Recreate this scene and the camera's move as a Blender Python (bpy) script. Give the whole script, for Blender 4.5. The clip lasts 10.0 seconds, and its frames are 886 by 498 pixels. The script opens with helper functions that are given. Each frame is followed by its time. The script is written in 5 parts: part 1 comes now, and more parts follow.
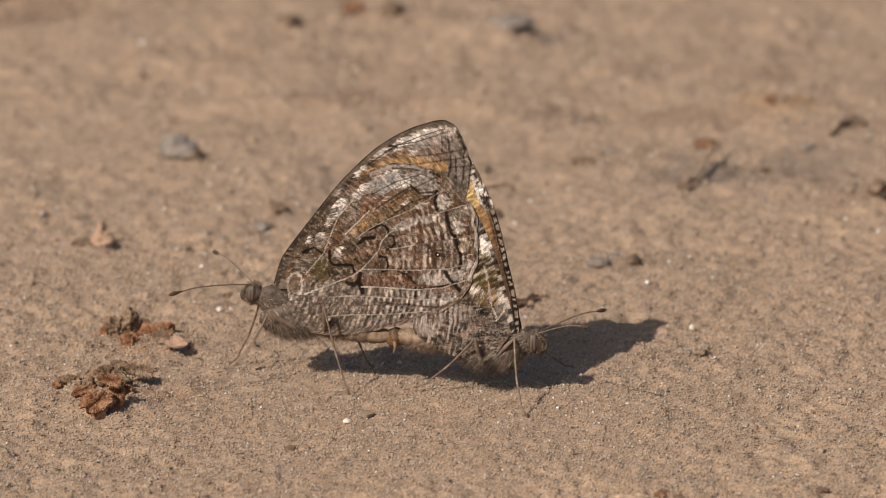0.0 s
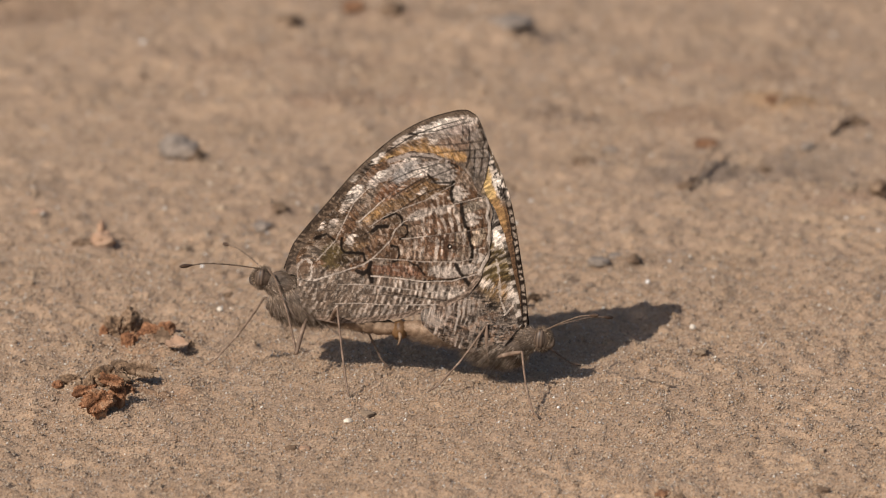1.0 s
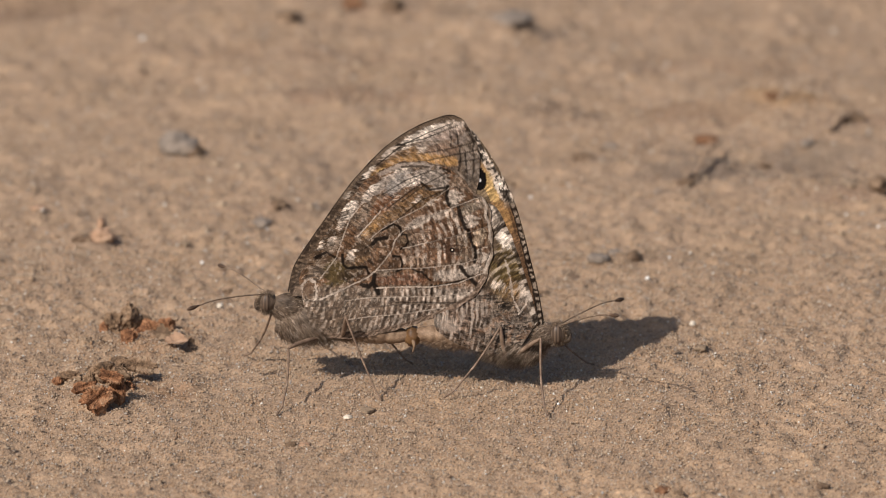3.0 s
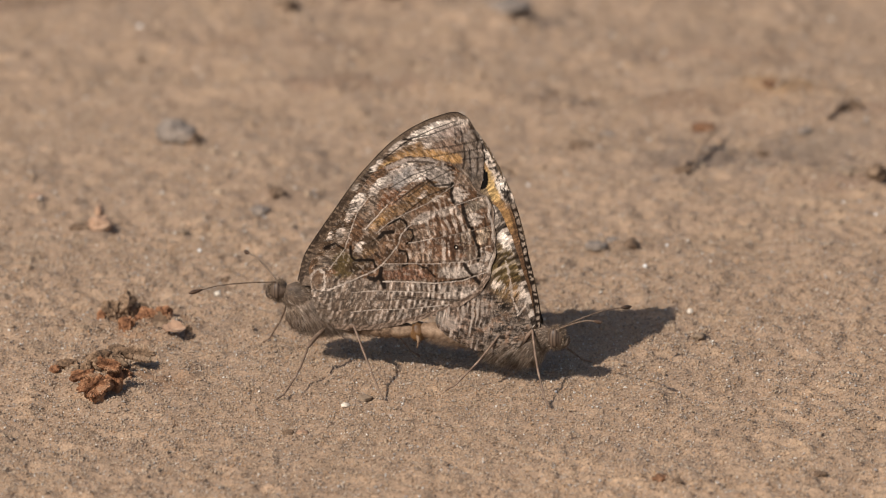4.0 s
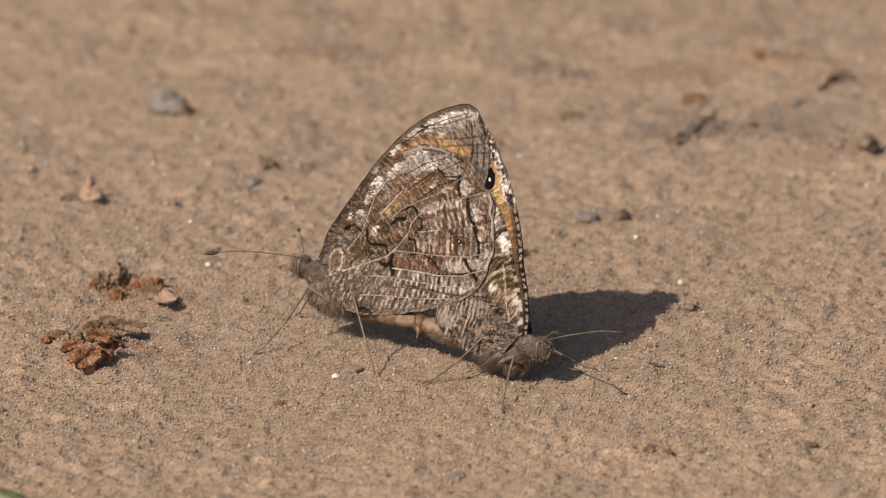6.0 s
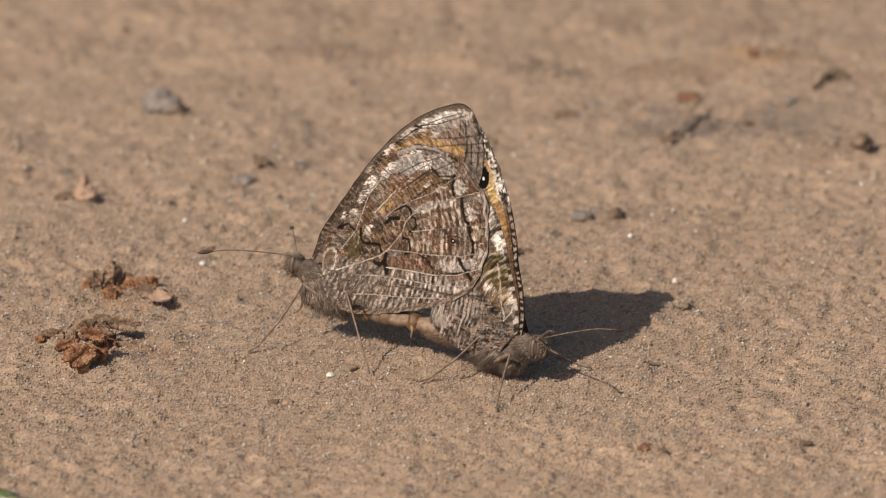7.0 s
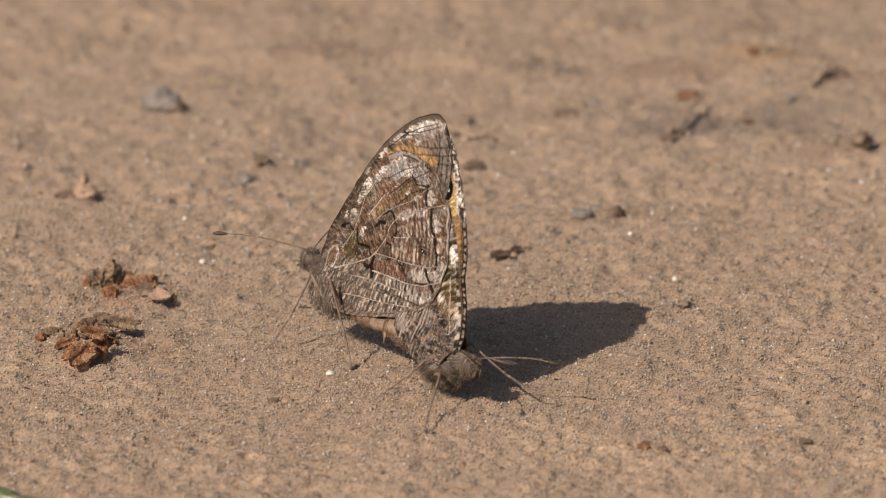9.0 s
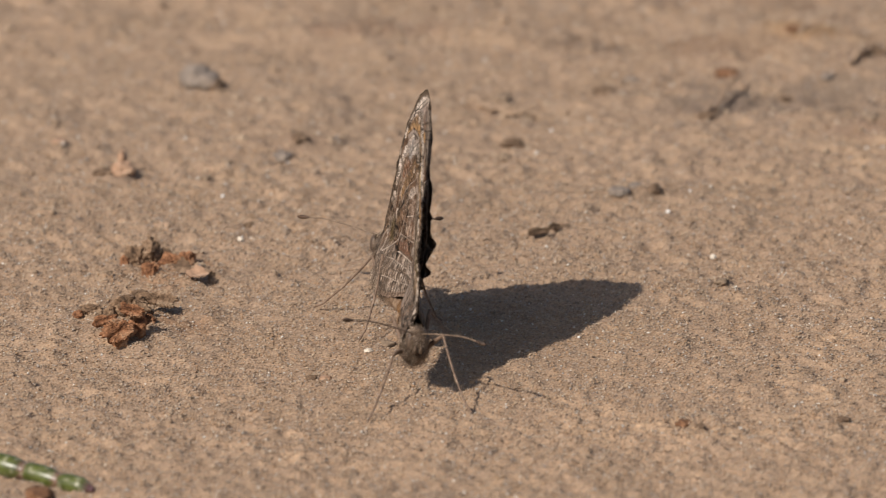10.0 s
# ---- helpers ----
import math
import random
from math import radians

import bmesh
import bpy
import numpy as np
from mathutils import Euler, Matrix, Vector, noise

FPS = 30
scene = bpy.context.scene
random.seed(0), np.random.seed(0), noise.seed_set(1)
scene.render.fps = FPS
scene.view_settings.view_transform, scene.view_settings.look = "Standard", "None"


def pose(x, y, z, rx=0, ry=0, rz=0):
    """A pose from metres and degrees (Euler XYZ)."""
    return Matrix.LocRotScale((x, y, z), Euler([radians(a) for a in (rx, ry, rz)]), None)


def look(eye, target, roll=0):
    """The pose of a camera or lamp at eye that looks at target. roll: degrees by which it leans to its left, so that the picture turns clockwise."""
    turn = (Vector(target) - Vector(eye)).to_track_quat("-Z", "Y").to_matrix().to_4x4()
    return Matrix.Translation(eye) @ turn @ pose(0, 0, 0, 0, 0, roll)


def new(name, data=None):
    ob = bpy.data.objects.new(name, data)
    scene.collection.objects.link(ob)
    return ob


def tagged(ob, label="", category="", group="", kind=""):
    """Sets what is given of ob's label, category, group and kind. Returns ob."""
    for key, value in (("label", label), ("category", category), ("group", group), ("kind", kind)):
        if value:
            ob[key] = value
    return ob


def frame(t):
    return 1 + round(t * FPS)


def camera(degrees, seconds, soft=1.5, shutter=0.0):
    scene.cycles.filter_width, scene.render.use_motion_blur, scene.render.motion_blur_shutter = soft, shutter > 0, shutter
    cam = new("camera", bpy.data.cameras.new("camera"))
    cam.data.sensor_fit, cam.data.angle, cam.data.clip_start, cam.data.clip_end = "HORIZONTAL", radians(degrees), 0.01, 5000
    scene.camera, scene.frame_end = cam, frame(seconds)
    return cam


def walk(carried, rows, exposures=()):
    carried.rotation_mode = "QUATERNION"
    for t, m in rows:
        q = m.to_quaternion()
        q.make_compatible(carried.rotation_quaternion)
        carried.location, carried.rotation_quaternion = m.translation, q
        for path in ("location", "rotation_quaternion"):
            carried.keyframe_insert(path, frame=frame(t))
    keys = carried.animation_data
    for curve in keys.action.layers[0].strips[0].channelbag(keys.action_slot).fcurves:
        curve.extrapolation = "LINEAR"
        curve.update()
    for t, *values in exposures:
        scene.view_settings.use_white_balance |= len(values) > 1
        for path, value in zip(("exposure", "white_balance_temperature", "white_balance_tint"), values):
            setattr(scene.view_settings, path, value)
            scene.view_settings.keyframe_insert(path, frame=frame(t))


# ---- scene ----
MM = 0.001

# ---- the camera and its way: a long lens, hand-held, turning a little ----
cam = camera(5.2, 10.0, soft=1.0, shutter=0.5)
cam.data.dof.use_dof = True
cam.data.dof.focus_distance = 1.19
cam.data.dof.aperture_fstop = 38.0
EYE = (0.0, -1.2 * math.cos(radians(17.5)), 1.2 * math.sin(radians(17.5)))
# seconds, pan, tilt, roll in degrees
CAMERA_ROWS = [
    (0.00, -0.1544, 0.8364, 0.0410),
    (0.50, -0.1515, 0.8359, 0.0311),
    (1.00, -0.1511, 0.8345, 0.0182),
    (1.50, -0.1511, 0.8345, 0.0182),
    (2.00, -0.1511, 0.8345, 0.0182),
    (2.20, -0.1511, 0.8345, 0.0182),
    (3.30, -0.1520, 0.7800, 0.0040),
    (3.50, -0.1531, 0.7532, -0.0000),
    (4.00, -0.1673, 0.7422, -0.0007),
    (4.50, -0.1990, 0.7125, 0.0346),
    (5.00, -0.2164, 0.6308, 0.0089),
    (5.50, -0.2146, 0.5957, 0.0355),
    (5.70, -0.2165, 0.5800, 0.0330),
    (7.00, -0.2580, 0.5644, 0.0128),
    (7.50, -0.2682, 0.5593, 0.0125),
    (8.00, -0.2730, 0.5542, 0.0203),
    (8.50, -0.2664, 0.5521, -0.0265),
    (9.00, -0.2589, 0.5538, -0.0083),
    (9.30, -0.2522, 0.5313, -0.0150),
    (9.50, -0.2252, 0.4767, -0.0103),
    (9.70, -0.1552, 0.4429, -0.0178),
    (10.00, -0.0252, 0.4221, -0.0316),
]
walk(cam, [(t, Matrix.Translation(EYE) @ pose(0, 0, 0, 0, 0, pan) @ pose(0, 0, 0, 72.5 + tilt) @ pose(0, 0, 0, 0, 0, roll))
           for t, pan, tilt, roll in CAMERA_ROWS])

# ---- light: late-morning sun from behind the camera on its left, clear sky ----
SUN_DIR = Vector((-27.2, -30.4, 34.7)).normalized()
world = bpy.data.worlds.new("sky")
scene.world = world
world.use_nodes = True
wn = world.node_tree
sky = wn.nodes.new("ShaderNodeTexSky")
sky.sky_type = "NISHITA"
sky.sun_disc = False
sky.sun_elevation = radians(40.4)
sky.sun_rotation = radians(221.8)
sky.air_density = 1.0
sky.dust_density = 2.0
wn.nodes["Background"].inputs["Strength"].default_value = 0.09
wn.links.new(sky.outputs[0], wn.nodes["Background"].inputs["Color"])
sun = new("sun", bpy.data.lights.new("sun", "SUN"))
sun.data.energy = 4.55
sun.data.angle = radians(0.6)
sun.data.color = (1.0, 0.922, 0.83)
sun.matrix_world = look(SUN_DIR, (0, 0, 0))
scene.view_settings.exposure = 0.0


# ---- arithmetic helpers ----
def sstep(a, b, x):
    t = np.clip((x - a) / (b - a), 0, 1)
    return t * t * (3 - 2 * t)


def lattice(ix, iy, seed):
    h = (ix.astype(np.int64) * 374761393 + iy.astype(np.int64) * 668265263 + seed * 1274126177) & 0xFFFFFFFF
    h = ((h ^ (h >> 13)) * 1274126177) & 0xFFFFFFFF
    h = h ^ (h >> 16)
    return (h & 0xFFFF) / 65535.0


def vnoise(x, y, seed=0):
    x, y = np.asarray(x, float), np.asarray(y, float)
    ix, iy = np.floor(x), np.floor(y)
    fx, fy = x - ix, y - iy
    fx, fy = fx * fx * fx * (fx * (fx * 6 - 15) + 10), fy * fy * fy * (fy * (fy * 6 - 15) + 10)
    a, b = lattice(ix, iy, seed), lattice(ix + 1, iy, seed)
    c, d = lattice(ix, iy + 1, seed), lattice(ix + 1, iy + 1, seed)
    return (a * (1 - fx) + b * fx) * (1 - fy) + (c * (1 - fx) + d * fx) * fy


def fbm(x, y, seed=0, octaves=3, gain=0.5):
    total, amp, norm = 0.0, 1.0, 0.0
    for k in range(octaves):
        total = total + amp * vnoise(x * 2.03 ** k + 17.3 * k, y * 2.03 ** k - 9.1 * k, seed + k)
        norm += amp
        amp *= gain
    return total / norm


def line_distance(x, y, pts):
    best = np.full(x.shape, 1e9)
    for (ax, ay), (bx, by) in zip(pts, pts[1:]):
        dx, dy = bx - ax, by - ay
        t = np.clip(((x - ax) * dx + (y - ay) * dy) / (dx * dx + dy * dy), 0, 1)
        best = np.minimum(best, np.hypot(x - ax - t * dx, y - ay - t * dy))
    return best


def spline(pts, n):
    """n points evenly along a Catmull-Rom curve through pts."""
    p = np.array(pts, float)
    q = np.vstack([2 * p[0] - p[1], p, 2 * p[-1] - p[-2]])
    out = []
    for i in range(1, len(q) - 2):
        t = np.linspace(0, 1, 24, endpoint=False)[:, None]
        out.append(0.5 * (2 * q[i] + (q[i + 1] - q[i - 1]) * t + (2 * q[i - 1] - 5 * q[i] + 4 * q[i + 1] - q[i + 2]) * t ** 2
                          + (3 * q[i] - q[i - 1] - 3 * q[i + 1] + q[i + 2]) * t ** 3))
    out = np.vstack(out + [p[-1:]])
    s = np.r_[0, np.cumsum(np.linalg.norm(np.diff(out, axis=0), axis=1))]
    w = np.linspace(0, s[-1], n)
    return np.stack([np.interp(w, s, out[:, k]) for k in range(p.shape[1])], 1)


# ---- materials ----
def material(name, roughness=0.8, specular=0.3):
    m = bpy.data.materials.new(name)
    m.use_nodes = True
    b = m.node_tree.nodes["Principled BSDF"]
    b.inputs["Roughness"].default_value = roughness
    b.inputs["Specular IOR Level"].default_value = specular
    return m, m.node_tree, b


def add(nt, kind, **values):
    n = nt.nodes.new(kind)
    for k, v in values.items():
        n.inputs[k].default_value = v
    return n


def grain(nt, scale, detail=3.0, rough=0.6):
    """A noise in real size: scale in features to the metre."""
    co = nt.nodes.new("ShaderNodeTexCoord")
    n = add(nt, "ShaderNodeTexNoise", Scale=scale, Detail=detail, Roughness=rough)
    nt.links.new(co.outputs["Object"], n.inputs["Vector"])
    return n


def ramp(nt, source, stops):
    r = nt.nodes.new("ShaderNodeValToRGB")
    e = r.color_ramp.elements
    e[0].position, e[0].color = stops[0][0], (*stops[0][1], 1)
    e[1].position, e[1].color = stops[-1][0], (*stops[-1][1], 1)
    for p, c in stops[1:-1]:
        k = e.new(p)
        k.color = (*c, 1)
    nt.links.new(source, r.inputs[0])
    return r


def mixed(nt, kind, a, b, factor=1.0):
    m = nt.nodes.new("ShaderNodeMix")
    m.data_type, m.blend_type = "RGBA", kind
    if isinstance(factor, float):
        m.inputs[0].default_value = factor
    else:
        nt.links.new(factor, m.inputs[0])
    for sock, v in ((m.inputs[6], a), (m.inputs[7], b)):
        if isinstance(v, tuple):
            sock.default_value = (*v, 1)
        else:
            nt.links.new(v, sock)
    return m.outputs[2]


def bump(nt, b, source, strength, distance):
    n = add(nt, "ShaderNodeBump", Strength=strength, Distance=distance)
    nt.links.new(source, n.inputs["Height"])
    nt.links.new(n.outputs[0], b.inputs["Normal"])


def mottled(name, stops, scale, fine=6000.0, roughness=0.8, specular=0.25, bumps=0.0001, wear=0.35):
    """Two scales of colour, a ramp over a coarse noise and a finer grain, with relief."""
    m, nt, b = material(name, roughness, specular)
    big, small = grain(nt, scale, 4.0), grain(nt, fine, 3.0, 0.7)
    base = ramp(nt, big.outputs["Fac"], stops)
    dark = ramp(nt, small.outputs["Fac"], [(0.3, (0.45, 0.45, 0.45)), (0.7, (1.4, 1.4, 1.4))])
    nt.links.new(mixed(nt, "MULTIPLY", base.outputs[0], dark.outputs[0], wear), b.inputs["Base Color"])
    bump(nt, b, small.outputs["Fac"], 0.6, bumps)
    return m


def sand_material():
    m, nt, b = material("damp_sand", 0.85, 0.25)
    tint = nt.nodes.new("ShaderNodeAttribute")
    tint.attribute_name = "tint"
    coarse, mid, fine = grain(nt, 60.0, 4.0), grain(nt, 420.0, 4.0), grain(nt, 3600.0, 2.0, 0.7)
    base = ramp(nt, coarse.outputs["Fac"], [(0.3, (0.294, 0.206, 0.136)), (0.5, (0.330, 0.233, 0.160)), (0.7, (0.366, 0.256, 0.167))])
    patch = ramp(nt, mid.outputs["Fac"], [(0.3, (0.78, 0.77, 0.78)), (0.68, (1.15, 1.12, 1.08))])
    speck = ramp(nt, fine.outputs["Fac"], [(0.32, (0.55, 0.53, 0.52)), (0.5, (0.97, 0.97, 0.97)), (0.68, (1.42, 1.40, 1.38))])
    c = mixed(nt, "MULTIPLY", base.outputs[0], patch.outputs[0], 0.9)
    c = mixed(nt, "MULTIPLY", c, speck.outputs[0], 0.8)
    c = mixed(nt, "MULTIPLY", c, tint.outputs["Color"], 1.0)
    nt.links.new(c, b.inputs["Base Color"])
    bump(nt, b, fine.outputs["Fac"], 0.8, 0.00018)
    return m


def grain_material(name, stops, roughness=0.55, tufts=0.0):
    """Loose grains: each island has its own mineral colour."""
    m, nt, b = material(name, roughness, 0.4)
    geo = nt.nodes.new("ShaderNodeNewGeometry")
    r = ramp(nt, geo.outputs["Random Per Island"], stops)
    small = grain(nt, 5000.0, 2.0)
    shade = ramp(nt, small.outputs["Fac"], [(0.3, (0.7, 0.7, 0.7)), (0.7, (1.2, 1.2, 1.2))])
    c = mixed(nt, "MULTIPLY", r.outputs[0], shade.outputs[0], 0.7)
    if tufts:
        tuft = ramp(nt, grain(nt, tufts, 3.0).outputs["Fac"], [(0.38, (0.42, 0.39, 0.36)), (0.5, (0.95, 0.92, 0.89)), (0.62, (1.45, 1.4, 1.35))])
        c = mixed(nt, "MULTIPLY", c, tuft.outputs[0], 1.0)
    nt.links.new(c, b.inputs["Base Color"])
    return m


def wing_material():
    """Scales on the wing: the pattern stored on the wing with fine powdery grain over it."""
    m, nt, b = material("wing_scales", 0.75, 0.08)
    a = nt.nodes.new("ShaderNodeAttribute")
    a.attribute_name = "pattern"
    fine, mid = grain(nt, 8000.0, 2.0, 0.7), grain(nt, 3200.0, 3.0, 0.6)
    d1 = ramp(nt, fine.outputs["Fac"], [(0.36, (0.45, 0.43, 0.42)), (0.5, (1, 1, 1)), (0.64, (1.55, 1.53, 1.5))])
    d2 = ramp(nt, mid.outputs["Fac"], [(0.32, (0.62, 0.60, 0.58)), (0.5, (1, 1, 1)), (0.7, (1.32, 1.3, 1.3))])
    # short flecks of dark and pale scales, laid across the veins
    way = nt.nodes.new("ShaderNodeAttribute")
    way.attribute_name = "fleck"
    dash = add(nt, "ShaderNodeTexNoise", Scale=1.0, Detail=2.0, Roughness=0.55)
    nt.links.new(way.outputs["Vector"], dash.inputs["Vector"])
    d3 = ramp(nt, dash.outputs["Fac"], [(0.34, (1.7, 1.66, 1.62)), (0.455, (1.1, 1.1, 1.1)), (0.53, (0.80, 0.79, 0.78)), (0.60, (0.24, 0.22, 0.21))])
    c = mixed(nt, "MULTIPLY", a.outputs["Color"], d3.outputs[0], a.outputs["Alpha"])
    c = mixed(nt, "MULTIPLY", c, d1.outputs[0], 0.40)
    c = mixed(nt, "MULTIPLY", c, d2.outputs[0], 0.40)
    nt.links.new(c, b.inputs["Base Color"])
    bump(nt, b, fine.outputs["Fac"], 0.6, 0.00008)
    return m


SAND = sand_material()
GRAINS = grain_material("mineral_grains", [(0.0, (0.18, 0.135, 0.102)), (0.09, (0.26, 0.182, 0.122)), (0.30, (0.36, 0.225, 0.128)), (0.45, (0.335, 0.238, 0.160)), (0.62, (0.33, 0.255, 0.195)),
                                           (0.75, (0.38, 0.272, 0.175)), (0.9, (0.42, 0.325, 0.235)), (0.975, (0.30, 0.27, 0.25)), (1.0, (0.68, 0.62, 0.54))])
CRUMBS = grain_material("sand_crumbs", [(0.0, (0.21, 0.145, 0.098)), (0.5, (0.30, 0.208, 0.136)), (1.0, (0.35, 0.26, 0.18))], 0.9)
WING = wing_material()
BARK = mottled("rusty_bark", [(0.3, (0.07, 0.036, 0.022)), (0.5, (0.20, 0.098, 0.050)), (0.68, (0.33, 0.185, 0.105))], 420.0, 3500.0, 0.8, 0.25, 0.0003, 0.6)
RUSTY = mottled("crumbled_rusty_bark", [(0.34, (0.10, 0.046, 0.026)), (0.48, (0.28, 0.130, 0.064)), (0.58, (0.37, 0.195, 0.106)), (0.68, (0.40, 0.26, 0.165))], 700.0, 3800.0, 0.85, 0.2, 0.0003, 0.85)
CRUSTED = mottled("sand_crusted_humus", [(0.34, (0.11, 0.070, 0.045)), (0.48, (0.215, 0.135, 0.082)), (0.58, (0.285, 0.19, 0.122)), (0.68, (0.36, 0.26, 0.175))], 700.0, 3800.0, 0.9, 0.2, 0.0003, 0.85)
HUMUS = mottled("dark_humus", [(0.3, (0.07, 0.045, 0.03)), (0.5, (0.17, 0.11, 0.07)), (0.7, (0.30, 0.21, 0.14))], 500.0, 3500.0, 0.85, 0.2, 0.0003, 0.6)
LEAF = mottled("dry_leaf_scale", [(0.3, (0.30, 0.17, 0.10)), (0.6, (0.46, 0.30, 0.20)), (0.75, (0.52, 0.38, 0.27))], 300.0, 3000.0, 0.7, 0.3, 0.0002, 0.4)
STONE = mottled("grey_stone", [(0.3, (0.15, 0.120, 0.098)), (0.5, (0.24, 0.192, 0.155)), (0.7, (0.32, 0.252, 0.200))], 300.0, 3000.0, 0.75, 0.3, 0.0002, 0.5)
CLAY = mottled("caked_sand", [(0.3, (0.20, 0.145, 0.10)), (0.6, (0.29, 0.21, 0.145)), (0.75, (0.34, 0.255, 0.18))], 400.0, 3500.0, 0.9, 0.2, 0.0003, 0.55)
TWIG = mottled("weathered_twig", [(0.3, (0.20, 0.135, 0.09)), (0.55, (0.33, 0.23, 0.155)), (0.75, (0.40, 0.28, 0.19))], 250.0, 3000.0, 0.8, 0.25, 0.0002, 0.5)
QUARTZ, _, qb = material("clear_quartz", 0.12, 0.9)
qb.inputs["Base Color"].default_value = (0.85, 0.82, 0.78, 1)
SHELL = mottled("pale_grit", [(0.3, (0.55, 0.46, 0.36)), (0.7, (0.72, 0.64, 0.54))], 900.0, 5000.0, 0.5, 0.4, 0.0001, 0.3)
FUR = grain_material("thorax_hair", [(0.0, (0.10, 0.070, 0.048)), (0.4, (0.165, 0.115, 0.078)), (0.75, (0.30, 0.228, 0.168)), (1.0, (0.60, 0.51, 0.43))], 0.6, 420.0)
BRISTLE = grain_material("head_hair", [(0.0, (0.06, 0.040, 0.026)), (0.5, (0.17, 0.115, 0.075)), (0.85, (0.30, 0.225, 0.16)), (1.0, (0.55, 0.46, 0.37))], 0.6, 420.0)
SKIN = mottled("dark_chitin", [(0.3, (0.055, 0.036, 0.024)), (0.6, (0.125, 0.085, 0.058)), (0.75, (0.21, 0.155, 0.11))], 1100.0, 6000.0, 0.6, 0.35, 0.0001, 0.5)
BELLY = mottled("tan_abdomen", [(0.3, (0.13, 0.078, 0.047)), (0.5, (0.24, 0.155, 0.098)), (0.72, (0.36, 0.255, 0.17))], 900.0, 6000.0, 0.65, 0.3, 0.0001, 0.5)
GENITAL = mottled("brown_clasper", [(0.3, (0.06, 0.028, 0.012)), (0.7, (0.22, 0.115, 0.045))], 900.0, 6000.0, 0.45, 0.4, 0.0001, 0.4)
LEG = mottled("leg_chitin", [(0.3, (0.10, 0.064, 0.042)), (0.6, (0.21, 0.14, 0.098)), (0.75, (0.34, 0.25, 0.185))], 900.0, 6000.0, 0.6, 0.3, 0.00006, 0.5)
FEELER = mottled("antenna_shaft", [(0.3, (0.10, 0.065, 0.042)), (0.7, (0.26, 0.185, 0.13))], 1500.0, 6000.0, 0.6, 0.3, 0.00004, 0.4)
CLUB = mottled("antenna_club", [(0.3, (0.030, 0.020, 0.014)), (0.7, (0.11, 0.062, 0.038))], 1200.0, 6000.0, 0.6, 0.3, 0.00004, 0.4)


def eye_material():
    """Compound eye: brown with darker bands across it."""
    m, nt, b = material("banded_eye", 0.5, 0.35)
    co = nt.nodes.new("ShaderNodeTexCoord")
    w = add(nt, "ShaderNodeTexWave", Scale=760.0, Distortion=0.6, Detail=1.0)
    w.bands_direction = "X"
    nt.links.new(co.outputs["Object"], w.inputs["Vector"])
    nt.links.new(ramp(nt, w.outputs["Fac"], [(0.2, (0.052, 0.034, 0.024)), (0.6, (0.12, 0.082, 0.058))]).outputs[0], b.inputs["Base Color"])
    return m


def stem_material():
    m, nt, b = material("succulent_skin", 0.35, 0.5)
    a = nt.nodes.new("ShaderNodeAttribute")
    a.attribute_name = "pattern"
    n = grain(nt, 700.0, 4.0)
    d = ramp(nt, n.outputs["Fac"], [(0.3, (0.6, 0.6, 0.6)), (0.7, (1.3, 1.3, 1.2))])
    nt.links.new(mixed(nt, "MULTIPLY", a.outputs["Color"], d.outputs[0], 0.8), b.inputs["Base Color"])
    b.inputs["Subsurface Weight"].default_value = 0.1
    b.inputs["Subsurface Radius"].default_value = (0.0008, 0.001, 0.0004)
    return m


EYE_MAT, STEM = eye_material(), stem_material()


# ---- mesh helpers ----
def mesh_of(name, verts, faces, mat, smooth=True, colors=None, attr="pattern"):
    """A mesh from arrays: verts (n, 3) in metres, faces (m, 3 or 4)."""
    verts, faces = np.asarray(verts, np.float32), np.asarray(faces, np.int32)
    k = faces.shape[1]
    me = bpy.data.meshes.new(name)
    me.vertices.add(len(verts))
    me.vertices.foreach_set("co", verts.ravel())
    me.loops.add(faces.size)
    me.loops.foreach_set("vertex_index", faces.ravel())
    me.polygons.add(len(faces))
    me.polygons.foreach_set("loop_start", np.arange(0, faces.size, k, dtype=np.int32))
    me.polygons.foreach_set("loop_total", np.full(len(faces), k, np.int32))
    me.polygons.foreach_set("use_smooth", np.full(len(faces), smooth))
    if colors is not None:
        layer = me.attributes.new(attr, "FLOAT_COLOR", "POINT")
        rgba = colors if colors.shape[1] == 4 else np.c_[colors, np.ones(len(colors))]
        layer.data.foreach_set("color", rgba.astype(np.float32).ravel())
    me.update(calc_edges=True)
    me.validate()
    me.materials.append(mat)
    return me


def part(name, me, parent=None, label="", m=None):
    ob = new(name, me)
    if parent is not None:
        ob.parent = parent
    if m is not None:
        ob.matrix_local = m
    return tagged(ob, label) if label else ob


def grid_faces(rows, cols, wrap=False):
    i, j = np.meshgrid(np.arange(rows - 1), np.arange(cols if wrap else cols - 1), indexing="ij")
    j2 = (j + 1) % cols
    return np.stack([i * cols + j, i * cols + j2, (i + 1) * cols + j2, (i + 1) * cols + j], -1).reshape(-1, 4)


